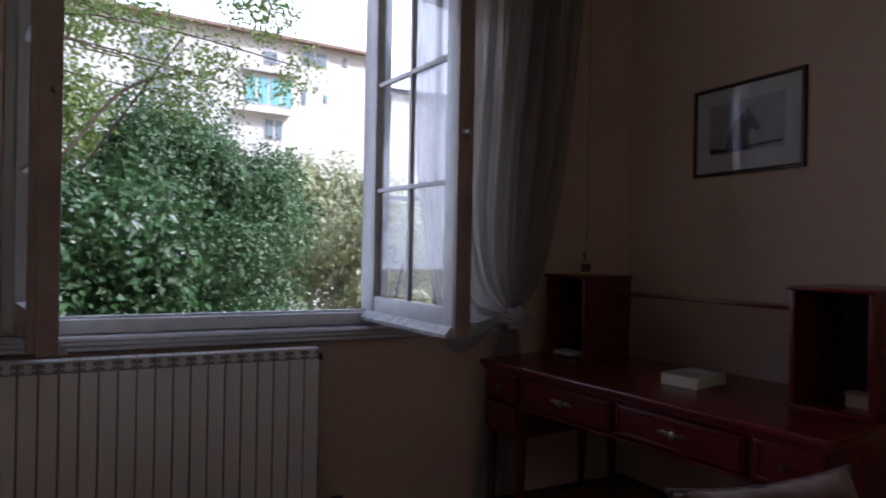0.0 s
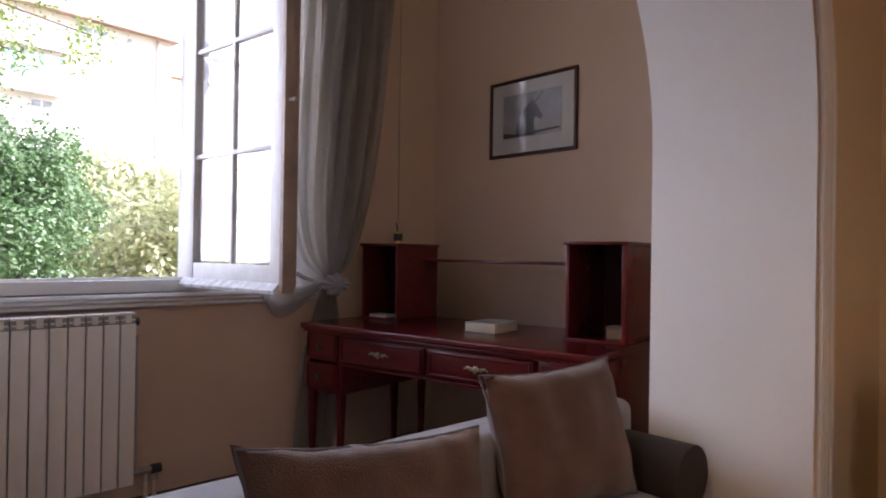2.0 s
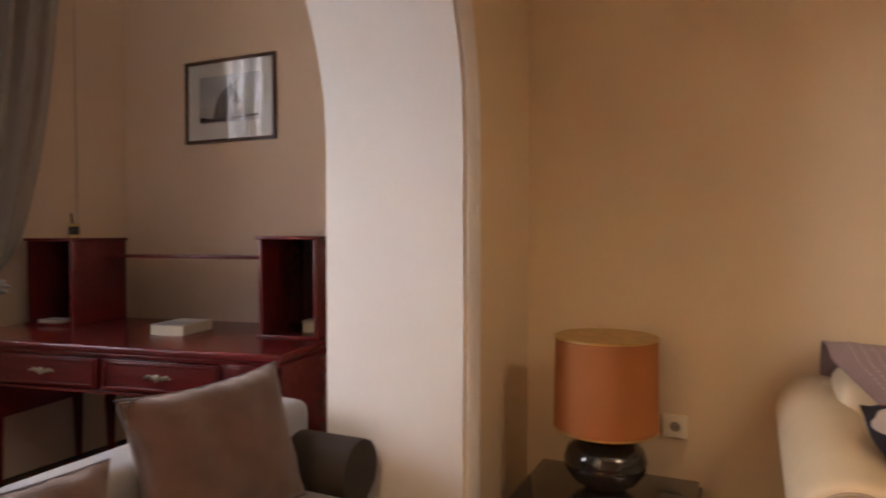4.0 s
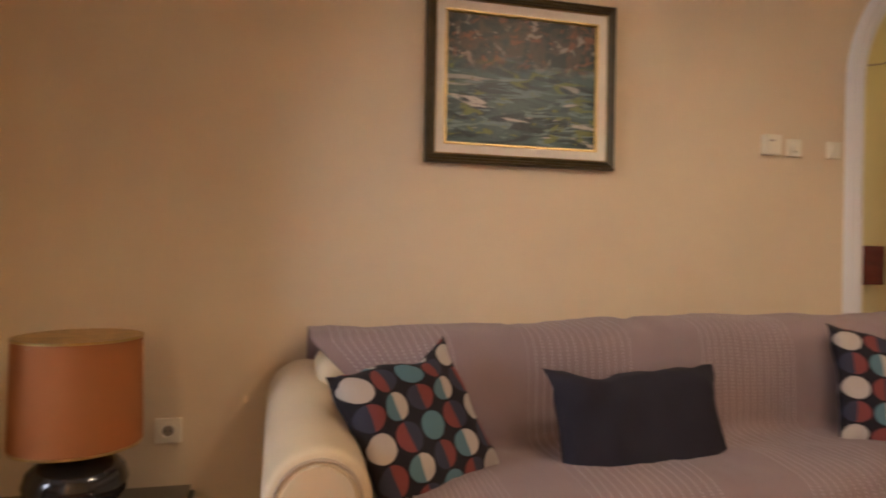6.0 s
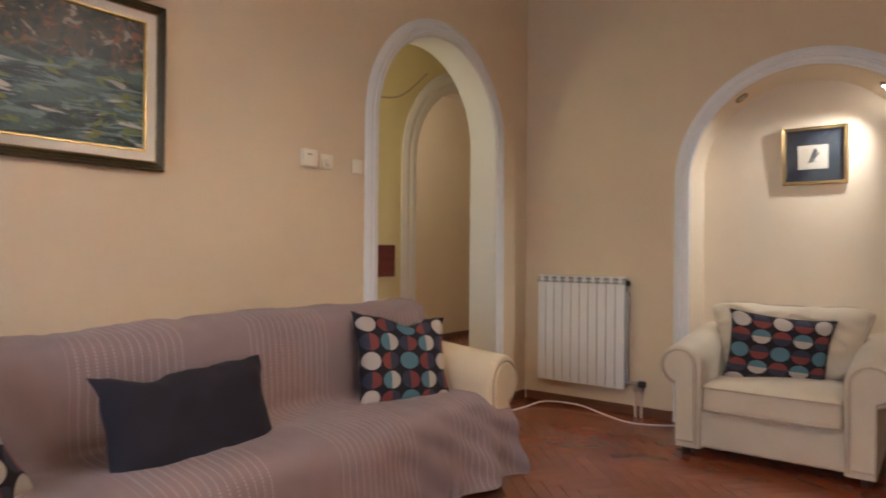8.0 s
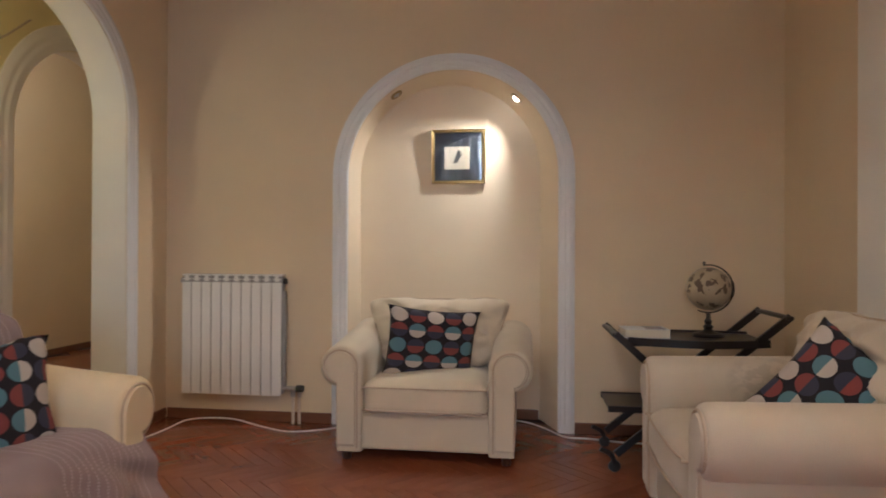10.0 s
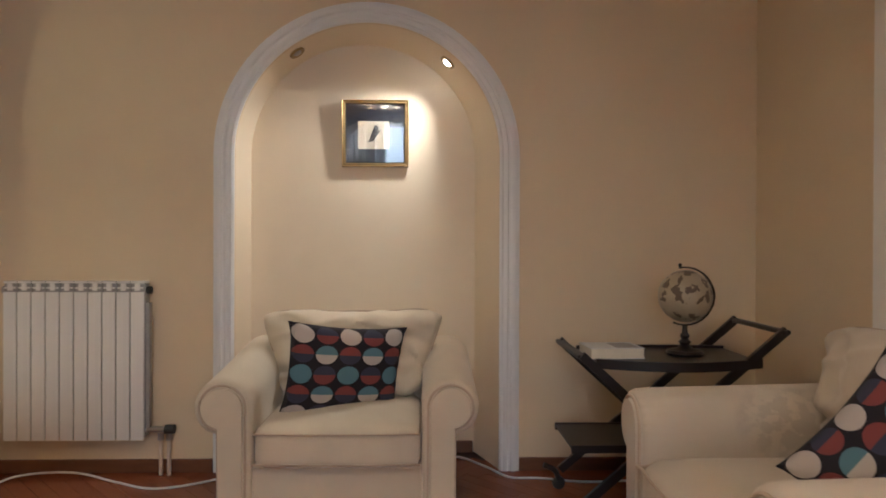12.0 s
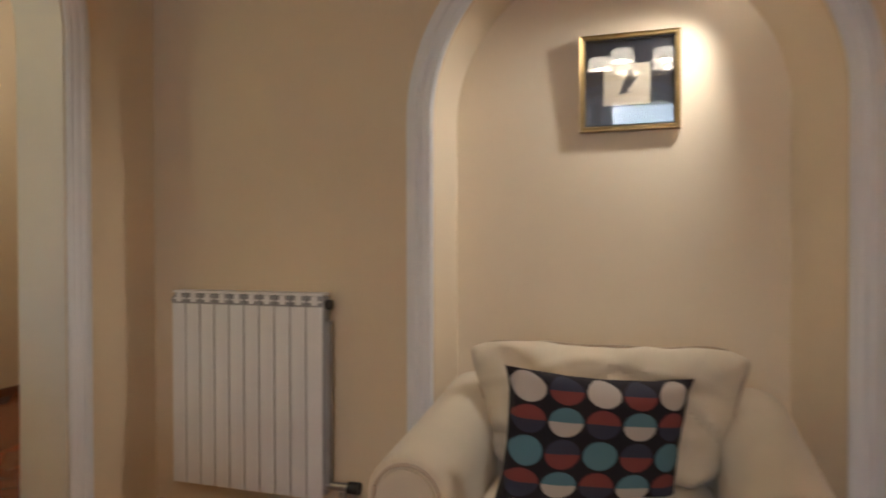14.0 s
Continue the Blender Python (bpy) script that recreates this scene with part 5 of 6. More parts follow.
# ---- fittings on the sofa wall ----
def wall_plate(x0, x1, z0, z1, d, label, kind, y=NORTH):
    p = thing("wall_switch" if kind != "socket" else "power_socket", pose((x0 + x1) / 2, y, (z0 + z1) / 2), label, "switch" if kind != "socket" else "socket", "wall fittings")
    w, h = (x1 - x0) / 2, (z1 - z0) / 2
    part("plate", boxed((-w, -d, -h), (w, 0, h), 0.004, 3), PLASTIC, p)
    if kind == "rocker":
        bm = boxed((-w * 0.62, -d - 0.007, -h * 0.62), (w * 0.62, -d, h * 0.62), 0.003)
        for v in bm.verts:
            if v.co.y < -d - 0.003 and v.co.z < 0:
                v.co.y += 0.005
        part("rocker", bm, PLASTIC, p)
    elif kind == "thermostat":
        part("cover", boxed((-w * 0.9, -d - 0.004, -h * 0.9), (w * 0.9, -d, h * 0.9), 0.003), PLASTIC, p)
        part("slot", boxed((-w * 0.6, -d - 0.005, h * 0.3), (w * 0.1, -d - 0.004, h * 0.45)), CABLEGREY, p)
    elif kind == "dial":
        bm = lathe([(0.026, 0), (0.026, 0.004), (0.020, 0.018), (0.001, 0.018)], 24)
        bmesh.ops.transform(bm, matrix=pose(0, -d, 0, 90), verts=bm.verts)
        part("dial", bm, PLASTIC, p)
    else:
        bm = lathe([(0.034, 0.0), (0.034, 0.006), (0.024, 0.006), (0.022, 0.001)], 28)
        bmesh.ops.transform(bm, matrix=pose(0, -d, 0, 90), verts=bm.verts)
        part("socket_ring", bm, PLASTIC, p)
        bm = lathe([(0.021, 0.0), (0.021, 0.002), (0.001, 0.002)], 24)
        bmesh.ops.transform(bm, matrix=pose(0, -d, 0, 90), verts=bm.verts)
        well = part("socket_well", bm, mat("socket_shade", (0.30, 0.25, 0.19), 0.5, 0.05, 8, 0.0), p)
        for x in (-0.0095, 0.0095):
            part("pin_hole", boxed((x - 0.003, -d - 0.004, -0.003), (x + 0.003, -d - 0.002, 0.003)), BLACKHOLE, well)
    return p


wall_plate(2.345, 2.445, 1.745, 1.845, 0.032, "cream room thermostat box on the wall", "thermostat")
wall_plate(2.492, 2.580, 1.745, 1.832, 0.014, "cream dimmer switch on the wall", "dial")
wall_plate(2.742, 2.828, 1.745, 1.832, 0.014, "cream rocker switch beside the arch", "rocker")
wall_plate(-0.455, -0.355, 0.455, 0.552, 0.016, "cream wall socket beside the lamp", "socket")
wall_plate(8.08, 8.18, 1.88, 2.00, 0.014, "small switch on the hall wall", "rocker", 5.90)
keybox = thing("wall_cabinet", pose(3.88, 3.95, 1.05), "small dark red wooden cabinet on the hall wall", "cabinet")
part("cabinet_body", boxed((-0.20, -0.12, 0), (0.20, 0, 0.27), 0.006), DESKWOOD, keybox)
part("cabinet_door", boxed((-0.185, -0.132, 0.015), (0.185, -0.12, 0.255), 0.004), DESKWOOD, keybox)
hall_cable = thing("hall_cable", pose(0, 0, 0), "thin cable strung along the hall wall", "cable")
part("cable", tube(smooth_path([(3.2, 3.92, 2.52), (3.9, 3.92, 2.58), (4.25, 3.92, 2.66), (4.6, 3.915, 2.93)]), 0.007, 6), CABLEGREY, hall_cable)

# ---- niche spots and chandelier ----
for y, z, lit in ((0.378, 2.375, True), (1.27, 2.408, False)):
    tilt = math.degrees(math.atan2(y - 0.845, z - 1.795))
    s = thing("niche_spotlight", pose(4.99, y, z, -tilt, 0, 0) @ pose(0, 0, -0.010 if lit else 0.008), "recessed spotlight in the niche soffit, " + ("lit" if lit else "unlit"), "spotlight", "niche spotlights")
    part("bezel", lathe([(0.026, -0.012), (0.046, -0.018), (0.048, -0.012), (0.046, 0.0), (0.026, 0.0)], 28), OLDGOLD, s)
    part("bulb", lathe([(0.001, -0.020), (0.022, -0.019), (0.025, -0.0125), (0.001, -0.0125)], 24), LITBULB if lit else STEEL, s)

chand = thing("chandelier", pose(CH[0], CH[1], 0), "five-armed ceiling light with lit white cloth shades", "chandelier")
Z = CH[2]
part("ceiling_rose", lathe([(0.02, 3.52), (0.06, 3.54), (0.065, 3.60)], 24), BRASS, chand)
part("stem", tube([(0, 0, Z), (0, 0, 3.54)], 0.010, 10), BRASS, chand)
part("hub", lathe([(0.005, Z - 0.10), (0.03, Z - 0.08), (0.045, Z - 0.04), (0.03, Z), (0.012, Z + 0.04)], 20), BRASS, chand)
for p in SHADES:
    dx, dy = p[0] - CH[0], p[1] - CH[1]
    a = part("arm", tube(smooth_path([(0, 0, Z - 0.05), (dx * 0.4, dy * 0.4, Z - 0.12), (dx * 0.9, dy * 0.9, Z - 0.12), (dx, dy, Z - 0.075)]), 0.007, 8), BRASS, chand)
    bm = lathe([(0.110, Z - 0.06), (0.112, Z - 0.06), (0.086, Z + 0.05), (0.084, Z + 0.05)], 28)
    bmesh.ops.delete(bm, geom=[f for f in bm.faces if len(f.verts) > 4], context="FACES")
    bmesh.ops.translate(bm, verts=bm.verts, vec=(dx, dy, 0))
    part("shade", bm, LITSHADE, a, "lit white cloth shade")

# Added fixture for the unseen lamp; its shade keeps the beam low on the jamb.
sconce = thing("unseen_wall_sconce", pose(-1.059, SCONCE[1], SCONCE[2]), "added wall lamp, out of view, lit, with an open cloth shade beside the wide arch", "wall lamp")
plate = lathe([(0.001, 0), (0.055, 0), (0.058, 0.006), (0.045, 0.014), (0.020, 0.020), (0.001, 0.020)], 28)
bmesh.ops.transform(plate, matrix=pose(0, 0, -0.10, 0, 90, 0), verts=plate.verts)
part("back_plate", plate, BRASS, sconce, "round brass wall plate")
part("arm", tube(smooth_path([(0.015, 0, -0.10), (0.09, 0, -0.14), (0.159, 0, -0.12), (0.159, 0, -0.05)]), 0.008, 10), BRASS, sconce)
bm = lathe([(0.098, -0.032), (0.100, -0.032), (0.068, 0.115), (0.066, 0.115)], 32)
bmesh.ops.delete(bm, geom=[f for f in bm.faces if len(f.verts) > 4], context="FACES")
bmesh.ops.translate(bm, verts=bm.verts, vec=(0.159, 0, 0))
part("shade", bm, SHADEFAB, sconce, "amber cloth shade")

# ---- trolley, globe, book ----
trolley = thing("serving_trolley", pose(0, 0, 0), "black lacquered serving trolley with crossed legs", "trolley")
for x in (4.08, 4.56):
    part("cross_leg", sweep([(x, -0.19, 0.790), (x, -0.97, 0.075)], [(-0.011, -0.02), (0.011, -0.02), (0.011, 0.02), (-0.011, 0.02)]), BLACKWOOD, trolley)
    part("cross_leg", sweep([(x + 0.024, -1.14, 0.90), (x + 0.024, -0.20, 0.10)], [(-0.011, -0.02), (0.011, -0.02), (0.011, 0.02), (-0.011, 0.02)]), BLACKWOOD, trolley)
    for y in (-0.17, -0.98):
        fork = part("foot_rail", tube(smooth_path([(x + 0.012, y + 0.06, 0.13), (x + 0.012, y, 0.10), (x + 0.012, y - 0.02, 0.05)]), 0.014, 8), BLACKWOOD, trolley)
        bm = lathe([(0.010, -0.012), (0.032, -0.010), (0.035, 0.0), (0.032, 0.010), (0.010, 0.012)], 18)
        bmesh.ops.transform(bm, matrix=pose(x + 0.012, y - 0.02, 0.036, 0, 90, 0), verts=bm.verts)
        part("caster", bm, BLACKHOLE, fork, "black caster wheel")
for y, z in ((-1.13, 0.892), (-0.195, 0.780)):
    part("handle_bar", boxed((4.08, y - 0.02, z - 0.011), (4.59, y + 0.02, z + 0.011), 0.008, 3), BLACKWOOD, trolley)


def bowed_tray(y0, y1, x0, x1, bow, z, rim, name):
    """A tray whose long sides bow outwards, with a raised rim."""
    n = 20
    near = [(x0 - bow * math.sin(math.pi * i / n), y0 + (y1 - y0) * i / n) for i in range(n + 1)]
    far = [(x1 + bow * 0.3 * math.sin(math.pi * i / n), y1 + (y0 - y1) * i / n) for i in range(n + 1)]
    bm = bmesh.new()
    a = [bm.verts.new((x, y, z - 0.012)) for x, y in near + far]
    b = [bm.verts.new((x, y, z)) for x, y in near + far]
    bm.faces.new(a)
    bm.faces.new(list(reversed(b)))
    for i in range(len(a)):
        bm.faces.new((a[i], a[(i + 1) % len(a)], b[(i + 1) % len(a)], b[i]))
    tray = part(name, bm, BLACKWOOD, trolley, smooth=False)
    for side in (near, far):
        part("rim", sweep([(x, y, z) for x, y in side], [(-0.007, -0.03), (0.007, -0.03), (0.007, rim), (-0.007, rim)], up=(0, 0, 1)), BLACKWOOD, tray)
    return tray


bowed_tray(-0.27, -1.04, 4.13, 4.52, 0.10, 0.752, 0.014, "upper_tray")
bowed_tray(-0.16, -1.00, 4.14, 4.52, 0.0, 0.36, 0.006, "lower_shelf")
part("shelf_stay", tube([(4.30, -0.30, 0.70), (4.30, -0.70, 0.72)], 0.012, 8), BLACKWOOD, trolley)

globe = thing("globe", pose(4.34, -0.765, 0.753), "antique-style desk globe on a turned black stand", "globe")
part("stand", lathe([(0.088, 0), (0.090, 0.008), (0.082, 0.020), (0.040, 0.030), (0.022, 0.045), (0.030, 0.060), (0.016, 0.075), (0.024, 0.092), (0.014, 0.105), (0.012, 0.140)], 28), BLACKWOOD, globe, "turned black stand")
MAP = mat("antique_map", (0.40, 0.33, 0.22), 0.35, 0.18, 6, 0.05, 40)
_N = Nodes(MAP)
_land = _N.n.new("ShaderNodeTexNoise")
_land.inputs["Scale"].default_value, _land.inputs["Detail"].default_value = 17.0, 8
_tc = next(x for x in _N.n if x.type == "TEX_COORD")
_N.l.new(_tc.outputs["Object"], _land.inputs["Vector"])
_b = _N.n["Principled BSDF"]
_base = _b.inputs["Base Color"].links[0].from_socket
_N.l.new(_N.mix(_N.math("GREATER_THAN", _land.outputs["Fac"], 0.55), _base, (0.12, 0.085, 0.055)), _b.inputs["Base Color"])
bm = bmesh.new()
bmesh.ops.create_uvsphere(bm, u_segments=40, v_segments=24, radius=0.128)
ball = part("ball", bm, MAP, globe, "sepia map ball")
ball.matrix_basis = pose(0, 0, 0.285, 0, 0, 0) @ pose(0, 0, 0, -23, 0, 40)
ring = [(0, -0.142 * math.sin(radians(a)), 0.285 + 0.142 * math.cos(radians(a))) for a in range(-12, 205, 9)]
part("meridian", sweep(ring, [(-0.008, -0.004), (0.008, -0.004), (0.008, 0.004), (-0.008, 0.004)]), BLACKWOOD, globe, "black half meridian")
part("axis_knob", lathe([(0.004, 0), (0.009, 0.006), (0.009, 0.014), (0.004, 0.020)], 12), BLACKWOOD, globe).matrix_basis = pose(0, 0.025, 0.285 + 0.142)
book(pose(4.20, -0.52, 0.753, 0, 0, 3), 0.20, 0.26, 0.050, "thick pale hardback lying on the trolley", MOUNT)

# ---- cables on the floor ----
floor_cable = thing("floor_cable", pose(0, 0, 0), "white cable trailing along the skirting", "cable")
part("cable", tube(smooth_path([(3.3, 2.78, 0.006), (3.9, 2.86, 0.006), (4.5, 2.80, 0.006), (4.72, 2.72, 0.03), (4.78, 2.45, 0.03), (4.70, 2.18, 0.006), (4.60, 1.95, 0.006), (4.66, 1.75, 0.006), (4.80, 1.55, 0.006), (4.95, 1.2, 0.006), (5.10, 0.7, 0.006), (5.08, 0.35, 0.012), (4.92, 0.17, 0.006), (4.74, 0.05, 0.006), (4.72, -0.12, 0.006), (4.66, -0.40, 0.006), (4.72, -0.9, 0.006)], 6), 0.0055, 6), CABLEWHITE, floor_cable)


# ---- outdoors ----
structure("ground", boxed((-400, -400, -4.5), (400, 400, -4.0)), EARTH, "garden ground below the window")


def leaf_mesh(name, blobs, count, size, material, rng, droop=0.35):
    """Many small folded leaves filling the outer part of overlapping blobs."""
    w = np.array([b[3] ** 2 for b in blobs])
    pick = rng.choice(len(blobs), count, p=w / w.sum())
    c = np.array([b[:3] for b in blobs])[pick]
    r = np.array([b[3] for b in blobs])[pick]
    d = rng.normal(size=(count, 3))
    d /= np.linalg.norm(d, axis=1)[:, None]
    clump = np.array([noise.noise(Vector(x)) for x in (c * 1.9 + d * 2.2).tolist()])
    p = c + d * (r * (0.45 + 0.45 * rng.random(count) ** 0.7 + 0.55 * np.clip(clump, -0.5, 1.0) + 0.45 * rng.random(count) ** 6))[:, None]
    n = d + rng.normal(scale=0.55, size=(count, 3))
    n[:, 2] += 0.5
    n /= np.linalg.norm(n, axis=1)[:, None]
    t = np.cross(n, rng.normal(size=(count, 3)))
    t[:, 2] -= droop
    t -= n * (t * n).sum(1)[:, None]
    t /= np.linalg.norm(t, axis=1)[:, None]
    s = np.cross(n, t)
    k = (size * (0.6 + 0.8 * rng.random(count)))[:, None]
    pts = np.stack([p - t * k * 0.5, p + s * k * 0.34 - t * k * 0.12 + n * k * 0.10, p + t * k * 0.6, p - s * k * 0.34 - t * k * 0.12 + n * k * 0.10], 1)
    base = (np.arange(count) * 4)[:, None]
    faces = np.concatenate([base + np.array([0, 1, 2]), base + np.array([0, 2, 3])])
    me = bpy.data.meshes.new(name)
    me.from_pydata(pts.reshape(-1, 3).tolist(), [], faces.tolist())
    me.materials.append(material)
    return me


def blob_row(rng, lo, hi, r0, r1, n):
    return [(*(lo[k] + (hi[k] - lo[k]) * rng.random() for k in range(3)), r0 + (r1 - r0) * rng.random()) for _ in range(n)]


def tree(name, at, label, category, blobs, count, size, material, trunk_r, seed, limbs=5, group="garden trees"):
    rng = np.random.default_rng(seed)
    t = thing(name, pose(*at), label, category, group)
    tops = [Vector(b[:3]) - Vector(at) for b in blobs]
    h = sum(v.z for v in tops) / len(tops)
    cx, cy = sum(v.x for v in tops) / len(tops), sum(v.y for v in tops) / len(tops)
    path = smooth_path([(0, 0, 0), (cx * 0.2 + 0.1, cy * 0.2, h * 0.35), (cx * 0.6, cy * 0.6 + 0.1, h * 0.7), (cx, cy, h)], 6)
    bm = bmesh.new()
    rings = []
    for i, p in enumerate(path):
        r = trunk_r * (1 - 0.75 * i / len(path))
        rings.append([bm.verts.new(p + Vector((r * math.cos(2 * math.pi * k / 9), r * math.sin(2 * math.pi * k / 9), 0))) for k in range(9)])
    for a, b in zip(rings, rings[1:]):
        for k in range(9):
            bm.faces.new((a[k], a[(k + 1) % 9], b[(k + 1) % 9], b[k]))
    part("trunk", bm, BARK, t)
    for i in range(min(limbs, len(tops))):
        q = tops[int(rng.integers(len(tops)))]
        a = path[int(len(path) * (0.35 + 0.5 * rng.random()))]
        mid = (a + q) / 2 + Vector((0, 0, -0.15 * (q - a).length))
        part("limb", tube(smooth_path([a, mid, q], 6), trunk_r * 0.16, 7), BARK, t)
    me = leaf_mesh("crown", [(b[0] - at[0], b[1] - at[1], b[2] - at[2], b[3]) for b in blobs], count, size, material, rng)
    crown = new("crown", me)
    crown.parent = t
    return t


R = np.random.default_rng(5)
ivy = [(-8.0, 0.02, z, 0.72 + 0.10 * math.sin(z * 5)) for z in np.arange(-3.4, 1.9, 0.45)] + [(-7.7, -0.62, z, 0.50) for z in np.arange(-3.2, 2.1, 0.5)] + [(-7.8, 0.42, z, 0.42) for z in np.arange(-3.2, 1.7, 0.5)]
tree("ivy_column", (-8.2, -0.05, -4.0), "old trunk thickly overgrown with dark ivy", "ivy", [tuple(float(x) for x in b) for b in ivy], 28000, 0.088, LEAFDARK, 0.3, 1, 2)
bush = blob_row(R, (-12.5, -0.6, -2.5), (-11.0, 2.3, 2.2), 0.6, 1.0, 26) + blob_row(R, (-12.5, -0.6, 2.0), (-11.2, 1.5, 3.7), 0.5, 0.8, 15) + blob_row(R, (-12.8, 1.0, 1.6), (-12.0, 2.4, 2.9), 0.45, 0.7, 12)
tree("bushy_tree", (-12.0, 1.0, -4.0), "dense dark green bushy tree", "tree", bush, 100000, 0.070, LEAFMID, 0.16, 2, 6)
bush = blob_row(R, (-15.0, 1.6, -3.0), (-13.5, 2.6, 1.4), 0.7, 0.95, 20) + blob_row(R, (-15.0, 1.8, 1.2), (-13.5, 2.8, 2.6), 0.5, 0.8, 13)
tree("bushy_tree", (-14.2, 3.4, -4.0), "mid green bushy tree with a thin trunk", "tree", bush, 80000, 0.070, LEAFMID, 0.12, 3, 6)
far = blob_row(R, (-25, -3.0, -4.0), (-22, 9.5, 1.6), 1.0, 1.7, 34) + blob_row(R, (-27, 5.5, 0.5), (-24, 14.0, 3.8), 0.9, 1.5, 26)
tree("hedge_tree", (-23.5, 4.5, -4.0), "yellow-green trees at the garden's end, paled for sun and haze", "tree", far, 40000, 0.22, HAZELEAF, 0.2, 4, 4)
far = blob_row(R, (-22, 6.4, -1.0), (-19, 11.5, 4.0), 0.6, 1.1, 26)
tree("slender_tree", (-20.5, 7.2, -4.0), "slender tree with leaves paled for sun and haze", "tree", far, 15000, 0.15, HAZELEAF, 0.12, 5, 5)
left = blob_row(R, (-12.0, -2.8, 1.8), (-9.5, -0.5, 5.2), 0.45, 0.8, 22)
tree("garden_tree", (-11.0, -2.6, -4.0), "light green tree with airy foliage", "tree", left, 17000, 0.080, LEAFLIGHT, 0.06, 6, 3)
over = [(-7.2 - 0.32 * (i % 5), -0.55 + 0.10 * i + 0.2 * math.sin(i * 2.1), 3.62 + 0.55 * math.sin(i * 1.7), 0.20 + 0.10 * (i % 3)) for i in range(24)]
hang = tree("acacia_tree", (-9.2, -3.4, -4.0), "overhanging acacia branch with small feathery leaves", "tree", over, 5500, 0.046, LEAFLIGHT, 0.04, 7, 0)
for k in range(0, 24, 2):
    b = over[k]
    part("twig", tube(smooth_path([(0.2, 1.6, 7.6), (b[0] + 9.2 + 0.1, (b[1] + 3.4) * 0.6, b[2] + 4.0 + 0.2), (b[0] + 9.2, b[1] + 3.4, b[2] + 4.0)], 6), 0.008, 6), BARK, hang)
part("arching_branch", tube(smooth_path([(-0.4, 1.2, 5.4), (-0.2, 2.6, 6.3), (-0.2, 3.4, 7.3), (0.0, 4.2, 7.6)], 8), 0.022, 8), BARK, hang, "bare arching branch")

sky_plane = structure("backdrop_sky", boxed((-130, -150, -10), (-129.5, 150, 110)), glow_mat("bright_haze_sky", (0.86, 0.93, 1.0), 2.2, (0.8, 0.8, 0.8)), "white hazy summer sky beyond the garden")
# apartment house across the garden
house = thing("apartment_house", pose(-32.0, 0.47, -4.0, 0, 0, 97.0), "white rendered apartment house with teal shutters", "building")
part("wall", boxed((-12.0, 0, 0), (11.6, 9, 15.5)), RENDERWHITE, house, smooth=False)
part("wall", boxed((11.6, 1.5, 0), (24.0, 9, 14.2)), RENDERWHITE, house, smooth=False)
part("roof_edge", boxed((-12.3, -0.45, 15.5), (11.9, 9.3, 15.64)), ROOFEDGE, house, smooth=False)
part("roof_edge", boxed((11.6, 1.2, 14.2), (24.2, 9.3, 14.35)), ROOFEDGE, house, smooth=False)
part("balcony_slab", boxed((3.9, -0.45, 11.78), (6.6, 0, 11.9)), RENDERWHITE, house, "white balcony slab", False)
part("balcony_roof", boxed((4.2, -0.3, 13.75), (6.95, 0, 13.83)), LATTICE, house, "thin grey ledge over the shutters", False)


def facade_window(x0, x1, z0, z1, panes, leaf, label):
    w = part("window", boxed((x0, -0.05, z0), (x1, 0.10, z1)), RENDERWHITE, house, label, False)
    n = len(panes)
    for i, p in enumerate(panes):
        a, b = x0 + (x1 - x0) * i / n + 0.06, x0 + (x1 - x0) * (i + 1) / n - 0.06
        part("pane" if p else "shutter", boxed((a, -0.09, z0 + 0.07), (b, -0.05, z1 - 0.07)), leaf if not p else PALEDPANE, w, smooth=False)


# Dark panes lightened for the same glare.
PALEDPANE = mat("washed_out_pane", (0.26, 0.32, 0.36), 0.15, 0.1, 2, 0.0)
facade_window(4.4, 6.75, 12.2, 13.6, (0, 0, 0, 0), TEAL, "row of teal shutters")
facade_window(7.2, 8.55, 14.5, 15.25, (1, 1), TEAL, "wide top-floor window")
facade_window(9.4, 9.7, 14.75, 15.25, (1,), TEAL, "narrow top-floor window")
facade_window(5.3, 6.0, 14.2, 14.9, (1,), TEAL, "top-floor window")
facade_window(7.2, 7.5, 12.5, 13.3, (1,), TEAL, "narrow window")
facade_window(8.4, 8.65, 12.75, 13.2, (0,), TEAL, "small teal shutter")
facade_window(5.4, 6.3, 10.6, 11.6, (1, 1), TEAL, "wide window")
facade_window(2.35, 2.65, 12.7, 13.5, (1,), TEAL, "dark narrow window")
for x in (1.6, 10.9):
    part("drainpipe", tube([(x, -0.08, 0), (x, -0.08, 15.8)], 0.05, 8), LATTICE, house)
grille = part("lattice_screen", boxed((-0.35, -0.06, 12.2), (1.05, 0.0, 14.65)), LATTICE, house, "grey concrete lattice over the stairwell", False)
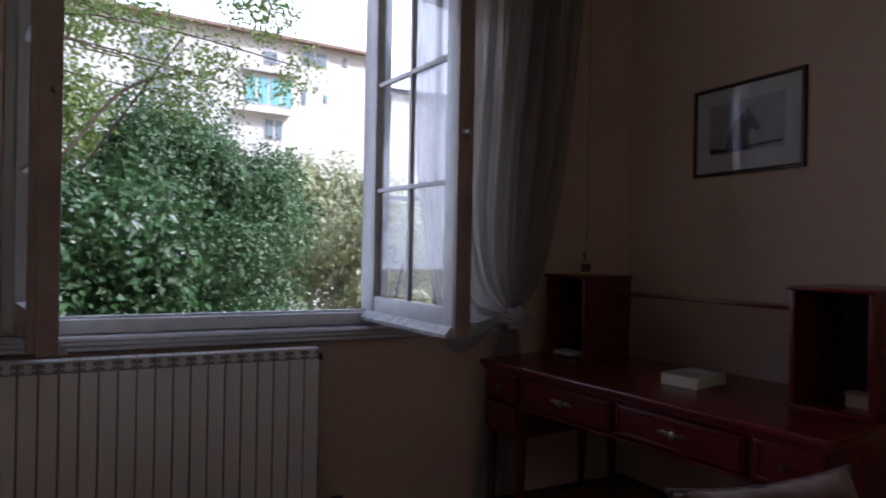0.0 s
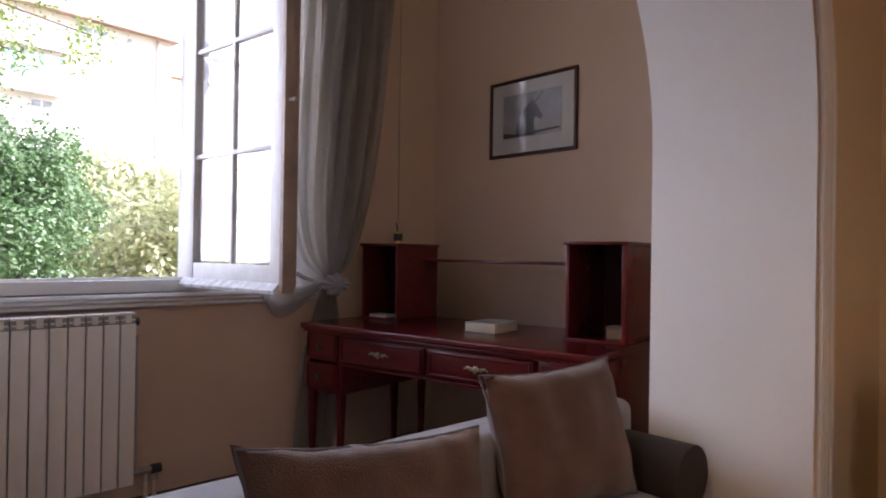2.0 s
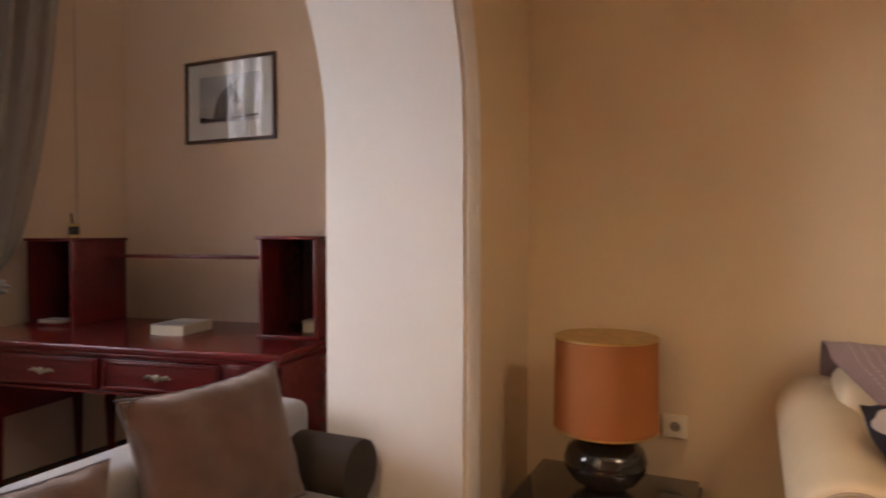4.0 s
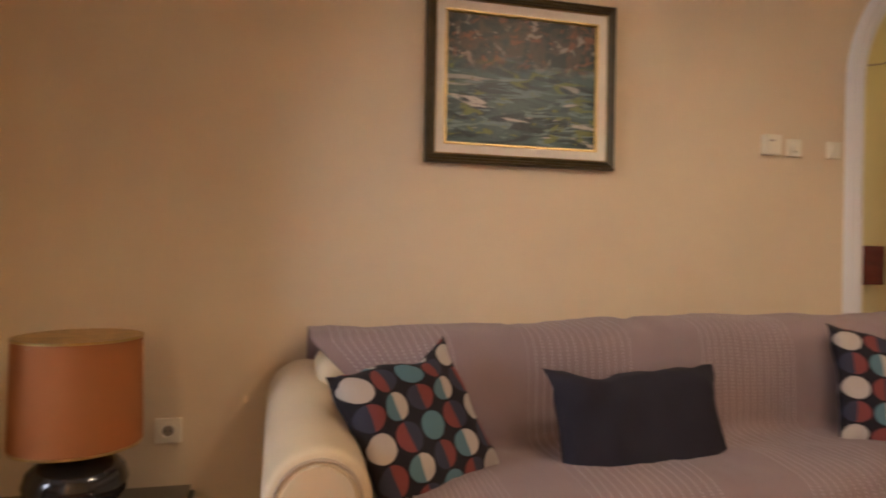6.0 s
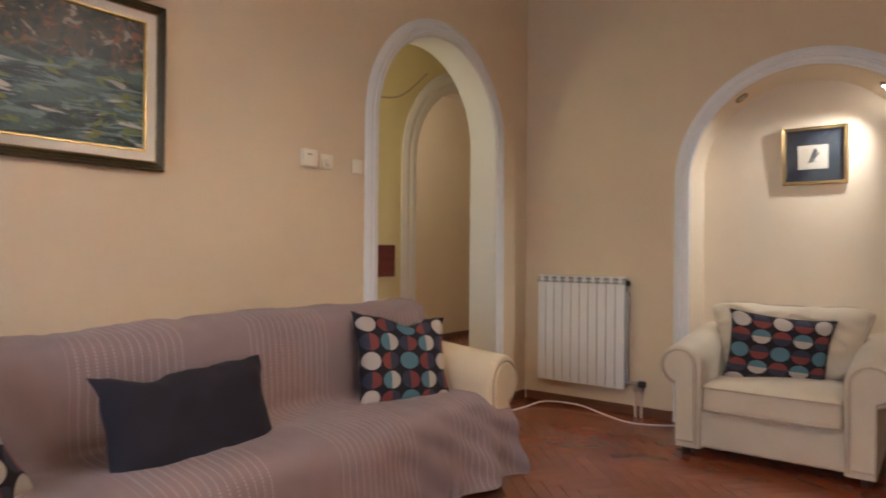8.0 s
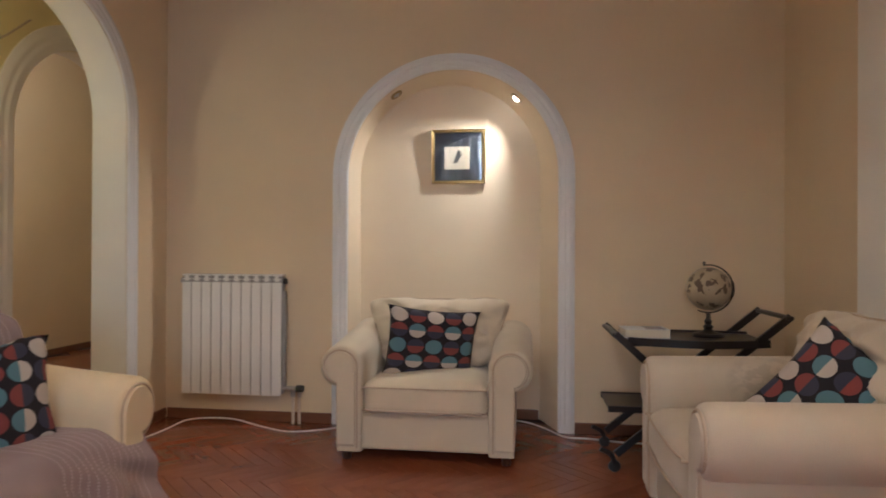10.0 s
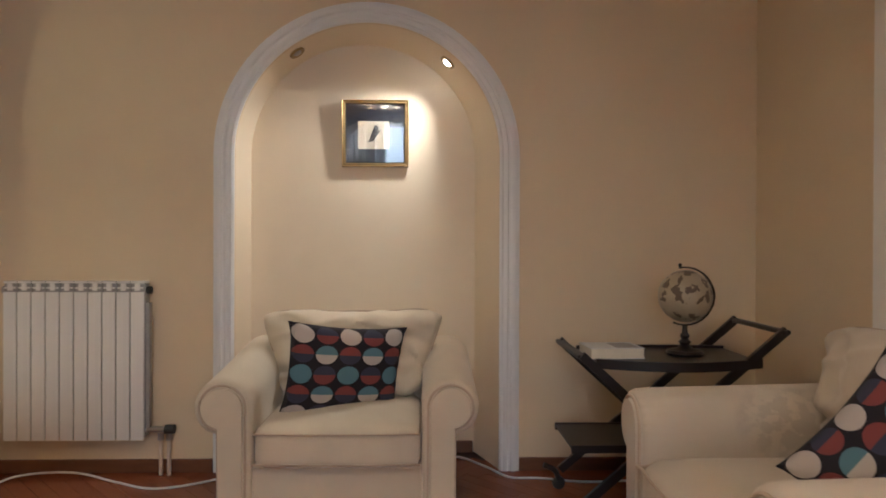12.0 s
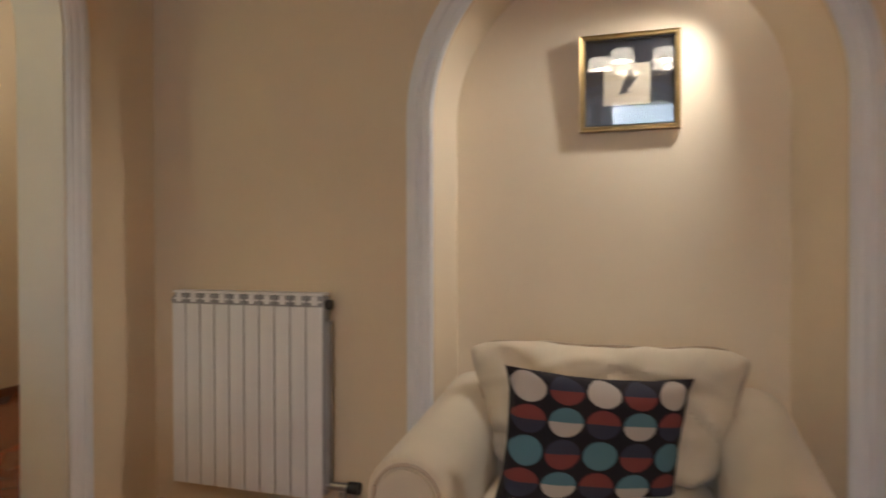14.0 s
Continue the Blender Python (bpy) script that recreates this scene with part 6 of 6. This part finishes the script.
for i in range(8):
    for j in range(12):
        part("lattice_hole", boxed((-0.31 + i * 0.17, -0.07, 12.25 + j * 0.2), (-0.20 + i * 0.17, -0.055, 12.39 + j * 0.2)), PALEDPANE, grille, smooth=False)

# ---- parquet, laid in herringbone ----
PL, PWD = 0.40, 0.08
floor_ob = bpy.data.objects["floor"]
plank = mesh_of("plank", boxed((0.0008, 0.0008, -0.012), (PL - 0.0008, PWD - 0.0008, 0.0), 0.0012, 1), PARQUET)
rest_v, rest_f = [], []
near_count = 0
turn = Matrix.Rotation(radians(45), 4, "Z")
box_v = [Vector((x, y, z)) for z in (-0.012, 0.0) for x, y in ((0.0008, 0.0008), (PL - 0.0008, 0.0008), (PL - 0.0008, PWD - 0.0008), (0.0008, PWD - 0.0008))]
for i in range(-70, 90):
    for j in range(-16, 20):
        for up in (0, 1):
            ox, oy = i * PWD + j * PL, i * PWD - j * PL
            m = turn @ (pose(ox + PWD, oy + PWD, 0, 0, 0, 90) if up else pose(ox, oy, 0))
            c = m @ Vector((PL / 2, PWD / 2, 0))
            if c.x < -1.95:
                m = pose(0, 0, -0.12) @ m
            inside = -1.05 < c.x < 5.0 and -1.5 < c.y < 3.1 or -4.05 < c.x < -1.05 and -0.6 < c.y < 3.15 or 2.6 < c.x < 8.5 and 3.1 <= c.y < 5.8
            if not inside:
                continue
            if 2.55 < c.x < 4.72 and 0.0 < c.y < 2.75 and near_count < 300:
                ob = new("plank", plank)
                ob.parent, ob.matrix_basis = floor_ob, m
                near_count += 1
            else:
                b = len(rest_v)
                rest_v += [m @ v for v in box_v]
                rest_f += [[b + k for k in q] for q in ((4, 5, 6, 7), (0, 1, 5, 4), (1, 2, 6, 5), (2, 3, 7, 6), (3, 0, 4, 7))]
me = bpy.data.meshes.new("parquet_rest")
me.from_pydata([tuple(v) for v in rest_v], [], rest_f)
me.materials.append(PARQUET)
rest = new("parquet_rest", me)
rest.parent = floor_ob
tagged(rest, "red-brown herringbone parquet blocks", kind="stuff")
